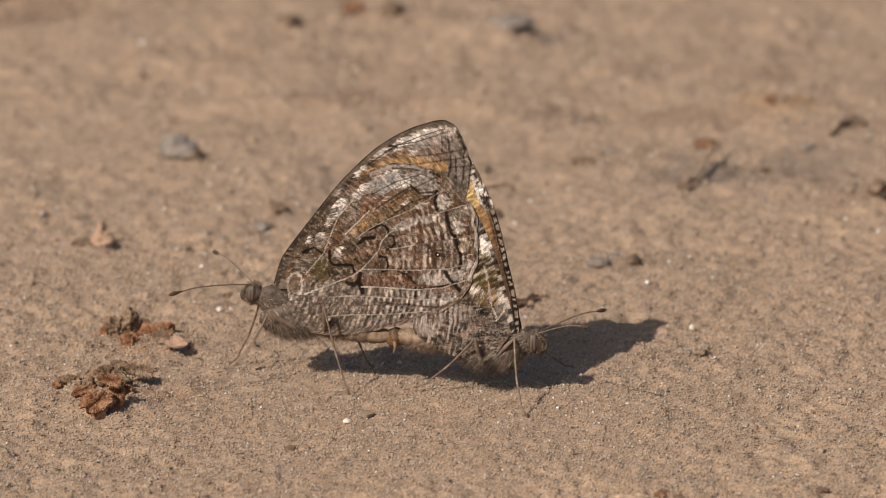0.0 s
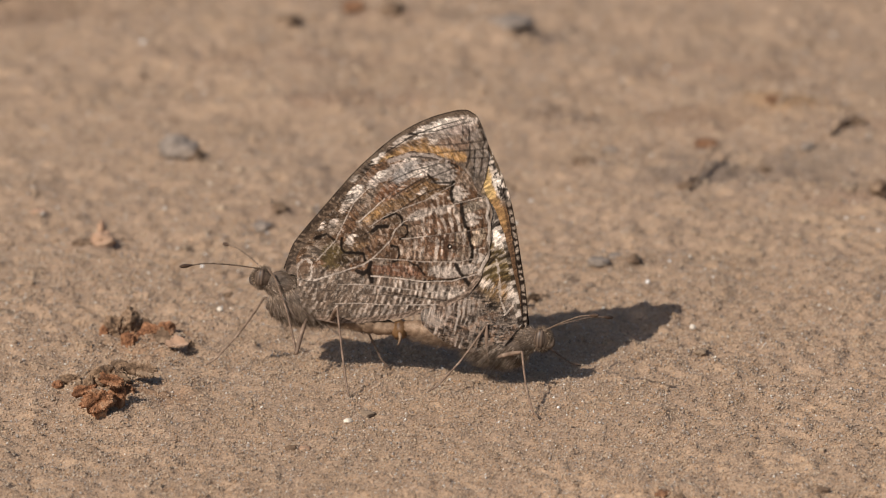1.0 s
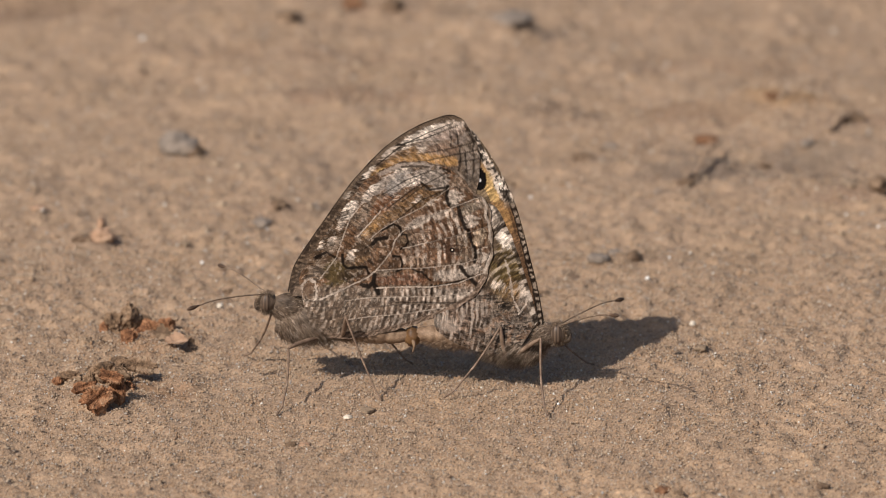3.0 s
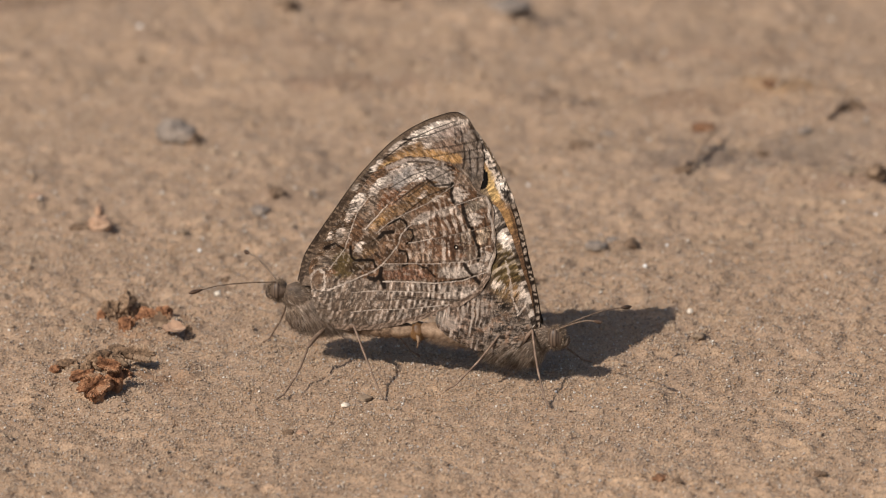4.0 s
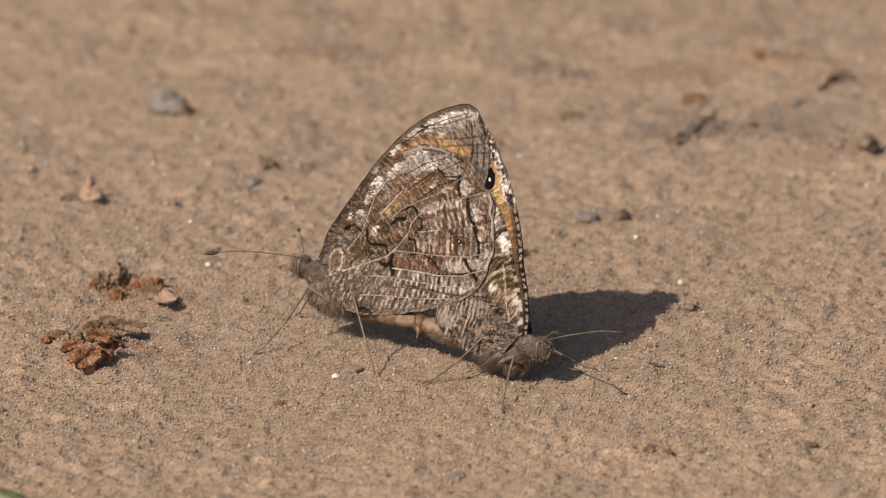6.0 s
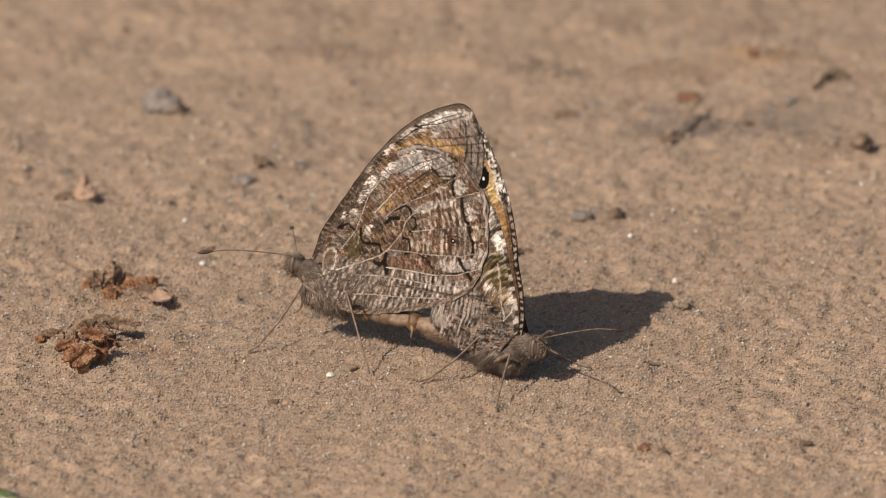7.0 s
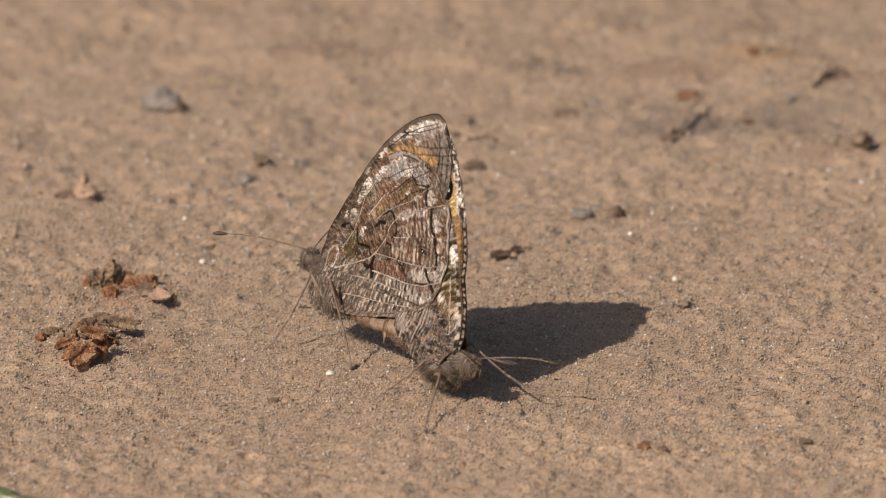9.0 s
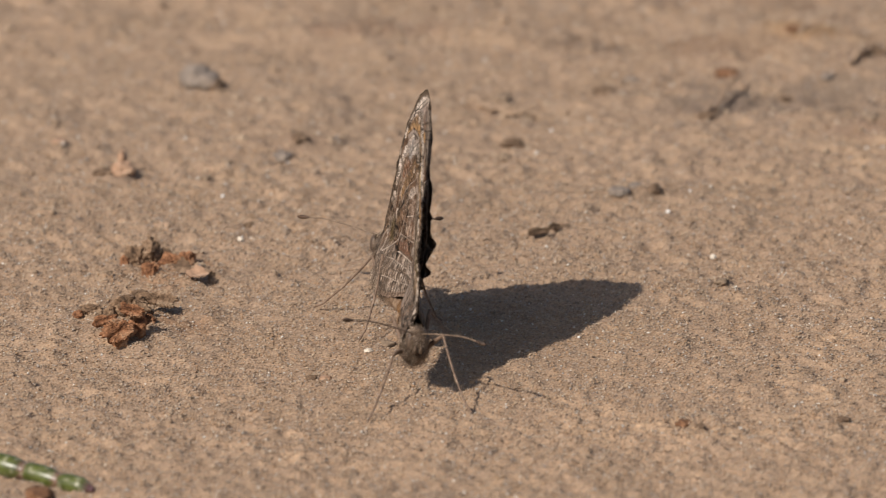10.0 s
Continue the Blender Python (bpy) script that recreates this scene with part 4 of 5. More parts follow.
    # pale ring at the root, eyelet
    st(CHALK * 0.95, 0.8, 4.5, (536, 502), (545, 508), (549, 522), (546, 534)), st(CHALK * 0.8, 0.6, 4.0, (522, 512), (530, 503), (540, 506)), f(tone(112, 84, 62), 0.7, 534, 520, 10, 8)
    f(tone(84, 58, 42), 0.8, 788, 446, 11, 9)
    d = np.hypot(X - 789, Y - 446)
    s.lay(INK * 0.4, 1 - sstep(3.5, 5.5, d)), s.lay(IVORY * 1.2, 1 - sstep(0.8, 1.7, d))
    return s.done()


def left_fore(X, Y):
    X, Y = on_left(X, Y)
    s = Scales(X, Y, 510, 530, [[(690, 262), (740, 250), (800, 225)], [(740, 275), (780, 268), (830, 255)], [(745, 288), (800, 276), (838, 268)]], 46)
    f, st = s.field, s.stroke
    s.lay(tone(120, 100, 84), 1.0 + 0 * X), s.lay(ASH, 0.6 * sstep(0.0, 0.1, s.big))
    f(EARTH, 0.6, 580, 390, 130, 14, -52), f(CHALK * 0.9, 0.9, 681, 272, 16, 8, -36), f(IVORY * 0.95, 0.95, 642, 305, 16, 9, -42), f(INK * 1.6, 0.85, 625, 324, 14, 8, -40), f(IVORY * 0.8, 0.8, 602, 352, 9, 5, -42)
    f(DOVE, 0.95, 762, 238, 44, 16, -20), f(IVORY * 0.94, 0.95, 722, 250, 26, 9, -28), f(IVORY * 0.9, 0.9, 756, 230, 18, 7, -22), f(CHALK, 0.9, 790, 226, 18, 12, -20), f(tone(150, 128, 116), 0.85, 786, 240, 26, 8, -16)
    f(INK * 1.8, 0.8, 696, 263, 8, 7, -30), f(CHALK, 0.9, 736, 270, 10, 9, 30), f(tone(140, 112, 92), 0.9, 774, 268, 36, 8, -10), f(tone(126, 102, 86), 0.85, 784, 256, 34, 6, -14), f(DOVE * 0.9, 0.8, 812, 248, 16, 8, -20)
    # ochre band
    st(TAN * 0.8, 0.95, 26.0, (654, 318), (686, 292), (718, 276)), st(HONEY * 0.86, 0.9, 19.0, (655, 316), (690, 294), (722, 283), (752, 284), (790, 290)), st(AMBER * 0.88, 0.85, 11.0, (735, 283), (760, 288), (796, 291))
    st(TAN * 0.6, 0.7, 6.0, (690, 282), (720, 270)), f(GOLD * 0.9, 0.8, 660, 312, 10, 5, -40)
    # grey striped outer corner
    f(tone(118, 102, 88), 0.92, 822, 290, 20, 46, 0), f(DOVE * 0.85, 0.6, 816, 300, 5, 36, 0), f(DOVE * 0.8, 0.55, 832, 290, 4, 32, 0)
    for wide, pts in ((4.0, [(802, 262), (804, 284), (801, 306)]), (3.5, [(826, 262), (828, 284), (826, 316)]), (3.0, [(812, 270), (815, 310)]), (5.0, [(812, 226), (822, 240), (828, 258)]), (3.0, [(836, 262), (839, 300), (836, 340)]), (4.0, [(798, 240), (800, 258)]), (3.0, [(786, 236), (788, 262)])):
        st(INK * 1.4, 0.8, wide, *pts, rough=0.7)
    s.bars(0.25 * sstep(120, 200, s.r), 9.0, CHALK, tone(84, 66, 54), 61)
    s.flecks(0.5, 3.6, 71), s.flecks(0.28, 6.5, 72)
    for pts in s.veins + [[(655, 298), (700, 262), (745, 240), (790, 222)], [(628, 335), (652, 314)], [(800, 290), (838, 284)]]:
        st(INK * 1.3, 0.75, 2.4, *pts, rough=0.2)
    # front edge: chequered near the root, plain brown towards the tip
    edge = line_distance(X, Y, [tuple(p) for p in np.stack(on_left(*spline(LEFT_FORE[:10], 40).T), -1)])
    near = 1 - sstep(150, 250, s.r)
    check = sstep(0.35, 0.7, 0.5 + 0.5 * np.sin(s.r / 1.6 + 8 * s.mid)) * sstep(-0.12, 0.06, s.mid)
    rim = 1 - sstep(8, 12, edge + 9 * s.mid)
    s.lay(INK * 2.2, 0.7 * rim * near), s.lay(tone(146, 122, 100), 0.75 * rim * near * check)
    s.lay(tone(108, 90, 74), 0.95 * (1 - sstep(6.5, 9, edge + 8 * s.mid + 1.2 * np.sin(s.r / 2.3 + 9 * s.mid))) * (1 - near))
    s.lay(INK * 2.0, 0.6 * (1 - sstep(1.2, 2.4, edge)))
    return s.done()


def right_fore(X, Y):
    X, Y = on_right(X, Y)
    s = Scales(X, Y, 942, 575, [], 66)
    f, st = s.field, s.stroke
    edge = line_distance(X, Y, [tuple(p) for p in np.stack(on_right(*spline(RIGHT_FORE[:9], 40).T), -1)])
    up = sstep(372, 350, Y + 10 * s.mid)
    s.lay(tone(138, 102, 68), 1.0 - up), s.lay(tone(140, 118, 92), up)
    s.lay(tone(118, 88, 62), sstep(412, 440, Y)), f(HONEY * 0.85, 0.85, 872, 384, 14, 30, -24), f(GOLD * 0.95, 0.96, 850, 326, 13, 34, -22, 0.15), f(GOLD, 0.9, 856, 348, 9, 14, -30, 0.15), f(TAN, 0.7, 836, 296, 8, 12, -20)
    # chalky and black mottled outer margin
    margin = (1 - sstep(17, 23, edge + 12 * s.mid)) * up
    s.lay(CHALK, 0.9 * margin), f(IVORY, 0.95, 868, 334, 8, 16, -26), f(IVORY * 0.9, 0.85, 846, 276, 8, 10, -30), f(CHALK, 0.8, 829, 252, 8, 10, -30)
    s.speckle(INK * 1.2, 0.9, 5.0, 0.52, 75, margin), f(INK * 1.4, 0.85, 880, 352, 6, 9, -20), f(INK * 1.4, 0.8, 862, 304, 6, 8, -30)
    # chequered front edge
    lowrim = (1 - sstep(9.0, 11.5, edge + 4 * s.mid)) * (1 - up)
    check = sstep(0.3, 0.75, 0.5 + 0.5 * np.sin(s.r / 2.1 + 7 * s.mid)) * (1 - sstep(6, 9, edge)) * sstep(0.8, 2.2, edge)
    s.lay(INK * 1.5, 0.95 * lowrim), s.lay(tone(168, 148, 130), 0.8 * lowrim * check)
    s.lay(tone(96, 68, 46), 0.6 * sstep(11, 12, edge) * (1 - sstep(14, 17, edge)) * (1 - up))
    s.flecks(0.55, 3.6, 77)
    d = np.hypot((X - 831) / 13.0, (Y - 320) / 20.0) + 0.25 * s.small
    s.lay(np.array([0.010, 0.008, 0.007]), 1 - sstep(0.9, 1.05, d)), s.lay(np.array([0.8, 0.8, 0.82]), 1 - sstep(1.6, 3.0, np.hypot(X - 832, (Y - 321) * 0.8)))
    return s.done()


def right_hind(X, Y):
    X, Y = on_right(X, Y)
    s = Scales(X, Y, 935, 580, [], 86)
    f, st = s.field, s.stroke
    low = sstep(515, 545, Y + 22 * s.mid + 0.35 * (880 - X))
    s.lay(tone(122, 102, 82), 1.0 + 0 * X)
    f(CHALK, 0.9, 858, 384, 14, 24, -20), f(INK * 1.4, 0.85, 868, 404, 12, 8, 10), f(DUSK, 0.8, 848, 410, 10, 12), f(IVORY, 0.97, 882, 428, 19, 15, 24, 0.15), f(IVORY * 0.95, 0.9, 868, 420, 10, 10)
    f(MOSS, 0.95, 878, 478, 30, 36, -10), f(tone(128, 98, 50), 0.85, 868, 530, 24, 30, -10), f(INK * 1.5, 0.7, 884, 454, 16, 5, -4), f(DUSK, 0.7, 860, 462, 10, 8), f(tone(86, 64, 36), 0.7, 886, 500, 18, 8), f(CHALK * 0.9, 0.8, 862, 508, 14, 9, 0)
    f(HONEY * 0.8, 0.7, 888, 520, 14, 22, -14), f(CHALK * 0.85, 0.75, 908, 528, 9, 26, -10), f(tone(150, 118, 70), 0.8, 884, 552, 18, 10)
    s.bars(0.40 * (1 - low), 13.0, CHALK, DUSK * 0.9, 81)
    # salt and pepper of the lower field
    s.lay(tone(110, 96, 85), 0.9 * low), s.lay(tone(128, 104, 88), 0.8 * low * sstep(860, 800, X + 30 * s.mid)), s.speckle(DUSK * 0.8, 0.7, 6.5, 0.52, 91, low), s.speckle(tone(116, 84, 60), 0.5, 9.0, 0.58, 93, low), s.flecks(1.0 * low, 3.8, 94, 780, 300), s.flecks(0.4 * low, 6.0, 98, 780, 300), s.speckle(DOVE, 0.3, 3.4, 0.58, 92, low), s.bars(0.6 * low * sstep(870, 810, X + 20 * s.mid), 9.0, CHALK * 0.85, DUSK, 83, 560, 540)
    f(CHALK * 0.7, 0.4, 770, 574, 26, 12, 20), s.flecks(0.7 * (1 - low), 3.8, 95)
    for pts in ([(876, 462), (884, 500), (888, 528), (898, 552)], [(900, 556), (912, 540), (916, 512)]):
        st(CHALK * 0.95, 0.6, 3.5, *pts)
    # white-tipped front edge beside the brown strip
    edge = line_distance(X, Y, [tuple(p) for p in np.stack(on_right(*spline(RIGHT_HIND[:8], 40).T), -1)])
    tips = sstep(0.42, 0.6, vnoise(s.r / 7.0, s.r * 0, 97))
    s.lay(INK * 1.5, 0.7 * (1 - sstep(6, 9, edge + 6 * s.mid)) * (1 - tips)), s.lay(CHALK * 0.95, 0.8 * (1 - sstep(6, 9, edge + 12 * s.mid)) * tips)
    return s.done()


LEFT_HIND = [(538, 474), (556, 440), (590, 390), (625, 342), (657, 304), (690, 284), (725, 272), (776, 275), (819, 295), (849, 329), (869, 341), (877, 376),
             (880, 430), (868, 478), (853, 504), (825, 524), (775, 546), (714, 562), (653, 573), (602, 574), (565, 560)]
LEFT_FORE = [(519, 494), (531, 450), (560, 405), (587, 367), (615, 328), (643, 294), (690, 247), (742, 213), (800, 192), (821, 196), (837, 213), (849, 235), (856, 257), (857, 291),
             (853, 319), (825, 400), (760, 460), (640, 505)]
RIGHT_FORE = [(967, 557), (961, 515), (949, 462), (933, 400), (915, 340), (895, 298), (871, 257), (858, 239), (846, 223), (835, 219), (824, 262), (822, 330), (834, 400), (880, 500), (930, 556)]
RIGHT_HIND = [(959, 552), (948, 515), (934, 468), (920, 425), (902, 382), (886, 350), (868, 337), (842, 345), (815, 380), (800, 440), (790, 500), (776, 554), (812, 585), (850, 600), (885, 606), (925, 600)]


def wing_mesh(name, plan, outline, root, paint, side, gap, rows, cols, seed, flare, near_margin=False):
    """One wing: rays from its root to its outline, thick at the veins, a little wavy at the margin. side: +1 or -1 along y; gap: mm from the middle."""
    edge = spline(outline, cols)
    k = np.arange(cols)
    wave = (1.3 if near_margin else 0.3) * np.sin(k / cols * 2 * np.pi * 24) + 1.4 * (vnoise(k / cols * 60, k * 0, seed) - 0.5)
    t = np.linspace(0.0, 1, rows) ** 0.9
    P = np.array(root)[None, None] + t[:, None, None] * (edge - np.array(root))[None]
    out = edge - np.array(root)
    out = out / np.linalg.norm(out, axis=1)[:, None]
    P = P + (sstep(0.8, 1, t)[:, None] * wave[None])[..., None] * out[None]
    X, Y = P[..., 0].ravel(), P[..., 1].ravel()
    tt = np.repeat(t, cols)
    x, z = plan.local(X, Y)
    y = gap + 1.25 * sstep(2.6, -2.2, z) * (sstep(800, 640, X) if plan.ahead < 0 else 1.0)
    y = y - (0.10 * sstep(0.85, 1.0, tt) if flare < 0.2 else 0)
    wave_all = 0.40 * (fbm(X / 55, Y / 55, 777, 2) - 0.5)
    y = y + flare * np.tile(np.maximum(0, np.sin(k / cols * 2 * np.pi * 17 + 1)), rows) * sstep(0.90, 1.0, tt) * sstep(0.25, 0.75, vnoise(np.tile(k / cols * 23, rows), X * 0, seed + 8))
    if near_margin:
        # the fields between the veins bulge a little
        dv = np.min([line_distance(*on_left(X, Y), v) for v in HIND_VEINS], axis=0)
        y = y + 0.08 * sstep(0, 10, dv) * sstep(70, 170, np.hypot(X - 530, Y - 505)) + 0.10 * (fbm(X / 14, Y / 14, 71, 2) - 0.5)
    col = paint(X, Y)
    r, a = np.hypot(X - root[0], Y - root[1]), np.arctan2(root[1] - Y, X - root[0])
    amount = 0.10 + 0.32 * sstep(0.35, 0.6, fbm(X / 16, Y / 16, seed + 31, 2))
    amount = amount * sstep(0.02, 0.075, col.mean(1)) * sstep(8, 40, r) * (1 - 0.75 * sstep(0.30, 0.55, col[:, 0] - col[:, 2]))
    # both butterflies' closed wings share one gentle warp
    v = np.stack([x, side * y - plan.ahead * wave_all, z], -1) * MM
    f = grid_faces(rows, cols)
    n = len(v)
    # a coarser inner face a hair's breadth behind, and the rim between
    ri, ci = np.unique(np.r_[np.arange(0, rows, 6), rows - 1]), np.unique(np.r_[np.arange(0, cols, 6), cols - 1])
    pick = (ri[:, None] * cols + ci[None]).ravel()
    shift = np.array([0, -side * 0.05 * MM, 0])
    last = np.arange(n - cols, n)
    q = np.arange(cols - 1)
    m0, m1 = n, n + len(pick)
    fi = grid_faces(len(ri), len(ci)) + m0
    rim = np.stack([n - cols + q, n - cols + q + 1, m1 + q + 1, m1 + q], 1)
    if side > 0:
        f = f[:, ::-1]
    else:
        fi, rim = fi[:, ::-1], rim[:, ::-1]
    rgba = np.c_[col, amount]
    inner = np.tile(np.array([0.10, 0.070, 0.046, 0.3]), (len(pick), 1))
    me = mesh_of(name, np.vstack([v, v[pick] + shift, v[last] + shift]), np.vstack([f, fi, rim]), WING, True, np.vstack([rgba, inner, rgba[last]]))
    way = me.attributes.new("fleck", "FLOAT_VECTOR", "POINT")
    warp = 9 * (fbm(X / 30, Y / 30, seed + 5, 2) - 0.5)
    vec = np.stack([(r + warp) / 3.9, a * (r + 60) / 13.0, np.full(n, seed * 1.7)], -1)
    way.data.foreach_set("vector", np.vstack([vec, vec[pick], vec[last]]).astype(np.float32).ravel())
    return me


def ball_mesh(name, centre, radii, mat, sub=4, rough=0.05, tilt=0.0):
    v, f = ICO[sub]
    k = np.array([noise.fractal(Vector(p) * 3.0 + Vector(centre), 0.8, 2.0, 3) for p in v])
    w = v * (1 + rough * k)[:, None] * np.array(radii)
    c, s = math.cos(radians(tilt)), math.sin(radians(tilt))
    w = np.stack([w[:, 0] * c + w[:, 2] * s, w[:, 1], -w[:, 0] * s + w[:, 2] * c], -1)
    return mesh_of(name, (w + np.array(centre)) * MM, f, mat)


def hair_mesh(name, count, seed, centre, radii, sweep, long, thick, keep, mat=None):
    """Tapered hairs rooted on an ellipsoid, swept one way; each is a bent three-sided spine."""
    rng = np.random.default_rng(seed)
    d = rng.normal(size=(count * 3, 3))
    d /= np.linalg.norm(d, axis=1)[:, None]
    d = d[keep(d)][:count]
    n = len(d)
    root = np.array(centre) + d * np.array(radii) * 0.96
    lay = d * 0.34 + np.array(sweep) + rng.normal(0, 0.16, (n, 3))
    lay /= np.linalg.norm(lay, axis=1)[:, None]
    ln = rng.uniform(long[0], long[1], n)[:, None]
    mid = root + lay * ln * 0.5
    tip = mid + (lay + np.array(sweep) * 0.35 + rng.normal(0, 0.1, (n, 3))) * ln * 0.5
    side = np.cross(lay, rng.normal(size=(n, 3)))
    side /= np.linalg.norm(side, axis=1)[:, None]
    up = np.cross(side, lay)
    r = thick * rng.uniform(0.7, 1.3, n)[:, None]
    tri = [side, -0.5 * side + 0.87 * up, -0.5 * side - 0.87 * up]
    v = np.stack([root + r * q for q in tri] + [mid + 0.75 * r * q for q in tri] + [tip], 1).reshape(-1, 3)
    bf = np.array([[0, 1, 4], [0, 4, 3], [1, 2, 5], [1, 5, 4], [2, 0, 3], [2, 3, 5], [3, 4, 6], [4, 5, 6], [5, 3, 6]])
    f = (bf[None] + (np.arange(n) * 7)[:, None, None]).reshape(-1, 3)
    return mesh_of(name, v * MM, f, mat or FUR)


FEMUR, SHIN = 4.7, 11.2


def butterfly(label, near, plan, hind, fore, head, eye, thorax, collar, belly, feelers, hips, seed):
    """One butterfly, nose along +x, folded wings upright. near: the side whose wings are seen closest."""
    root = tagged(new("butterfly"), label, "butterfly", "joined pair of butterflies")
    root.empty_display_size = 0.005
    tc, tr_, tt = thorax
    th = part("thorax", ball_mesh("thorax", tc, tr_, SKIN, 4, 0.06, tt), root)
    below = lambda d: (d[:, 2] < 0.75)
    part("fur", hair_mesh("fur", 5200, seed, tc, tr_, (-0.6, 0, -0.62), (0.7, 2.0), 0.019, below), th, "long greyish brown hair")
    nk = part("collar", ball_mesh("collar", *collar, SKIN, 3, 0.05), root)
    part("fur", hair_mesh("fur", 2000, seed + 1, collar[0], collar[1], (-0.6, 0, -0.2), (0.4, 1.1), 0.018, lambda d: d[:, 0] > -2), nk, "short brown hair")
    ab = part("abdomen", abdomen_mesh(belly), root, "tan segmented abdomen")
    p = np.array(belly[1])
    part("fur", hair_mesh("fur", 1700, seed + 2, p + [-0.8, 0, 0], (4.6, 1.25, 1.25), (-0.9, 0, -0.35), (0.5, 1.3), 0.02, lambda d: d[:, 2] < 0.6, BELLY), ab)
    hc, hr = head
    hd = part("head", ball_mesh("head", hc, hr, SKIN, 4, 0.08), root)
    part("fur", hair_mesh("fur", 1900, seed + 3, hc, hr, (0.1, 0, -0.15), (0.22, 0.66), 0.017, lambda d: (d[:, 0] > -0.6) & (np.abs(d[:, 1]) < 0.70), BRISTLE), hd, "short bristly brown hair")
    for s in (1, -1):
        ec, er = eye
        part("eye", ball_mesh("eye", (ec[0], s * ec[1], ec[2]), er, EYE_MAT, 3, 0.0), hd, "brown banded compound eye")
        a = np.array([hc[0] + 0.7, s * 0.32, hc[2] - 0.8])
        palp = spline([a, a + [0.45, s * 0.03, 0.0], a + [0.72, s * 0.03, 0.45], a + [0.80, s * 0.03, 1.0]], 16)
        part("palp", tube_mesh("palp", palp * MM, np.interp(np.linspace(0, 1, 16), [0, 0.5, 1], [0.30, 0.28, 0.06]) * MM, SKIN, 8), hd)
    for s, tip in zip((1, -1), feelers):
        a = np.array([hc[0] + 0.35, s * 0.45, hc[2] + hr[2] * 0.85])
        tip = np.array(tip)
        side = np.array([0, 0, 1.0])
        path = spline([a, a + tip * 0.3 + side * 0.35, a + tip * 0.65 + side * 0.5, a + tip * 0.9 + side * 0.15, a + tip], 60)
        ft = part("antenna", tube_mesh("antenna", path[:56] * MM, np.full(56, 0.085) * (1 + 0.15 * (np.arange(56) % 2)) * MM, FEELER, 8), root)
        part("club", tube_mesh("club", path[50:] * MM, np.array([0.10, 0.13, 0.18, 0.22, 0.25, 0.27, 0.26, 0.23, 0.17, 0.08]) * MM, CLUB, 10), ft, "dark brown antenna club")
    for s in (1, -1):
        fine = s == near
        part("hindwing", wing_mesh("hindwing", plan, *hind, s, hind_gap[near] - (0.22 if near > 0 and not fine else 0), *(((330, 760) if near > 0 else (240, 480)) if fine else (70, 180)), seed + 5, 0.8 if near > 0 and not fine else 0.1, near > 0), root, "marbled grey-brown hindwing underside")
        part("forewing", wing_mesh("forewing", plan, *fore, s, hind_gap[near] - (0.30 if near > 0 and not fine else 0.08), *((240, 440) if fine else (70, 140)), seed + 6, 0.1), root, "brown forewing with ochre patches")
    wings = [o for o in root.children if o.name.startswith(("hindwing", "forewing"))]
    legs = []
    for key, (hx, hy, hz) in hips.items():
        n = 14
        s = np.linspace(0, 1, n)
        thigh = np.stack([s * FEMUR, 0 * s, 0.12 * np.sin(np.pi * s)], -1)
        leg = part("leg", tube_mesh("leg", thigh * MM, (0.16 + 0.13 * np.sin(np.pi * s) ** 0.7) * MM, LEG, 10), root, "thin brown jointed leg")
        n = 46
        s = np.linspace(0, 1, n)
        rr = 0.155 - 0.05 * s + 0.025 * np.exp(-((s - 0.52) / 0.03) ** 2) + 0.015 * (np.sin(s * 60) > 0.6) * (s > 0.55)
        rr[-4:] *= [1.1, 1.3, 1.2, 0.5]
        bend = np.stack([s * SHIN, 0 * s, -0.35 * np.sin(np.pi * s) + 0.9 * np.maximum(0, s - 0.52) * (1 - s) * 4 * 0.35 + 0.45 * sstep(0.85, 1.0, s)], -1)
        shin = part("shin", tube_mesh("shin", bend * MM, rr * MM, LEG, 8), leg)
        legs.append((key, Vector((hx, hy, hz)), leg, shin))
    return root, legs, wings


hind_gap = {1: 0.32, -1: 0.18}


def abdomen_mesh(belly):
    p = spline(belly, 70)
    s = np.linspace(0, 1, 70)
    r = np.interp(s, [0, 0.2, 0.6, 0.85, 1], [1.25, 1.35, 1.2, 1.0, 0.5]) * (1 + 0.16 * np.abs(np.sin(s * 26)) ** 0.6 - 0.10)
    return tube_mesh("abdomen", p * MM, r * MM, BELLY, 20)


LEFT_HIPS = {"front_near": (-3.6, 1.1, -4.9), "front_far": (-1.6, -0.9, -4.6), "rear_near": (-6.6, 1.2, -4.7), "rear_far": (-7.0, -1.0, -4.8)}
RIGHT_HIPS = {"front_near": (-3.2, -1.1, -4.0), "front_far": (-2.4, 1.0, -3.9), "rear_near": (-4.0, -1.1, -4.6), "rear_far": (-4.8, 1.0, -4.2)}
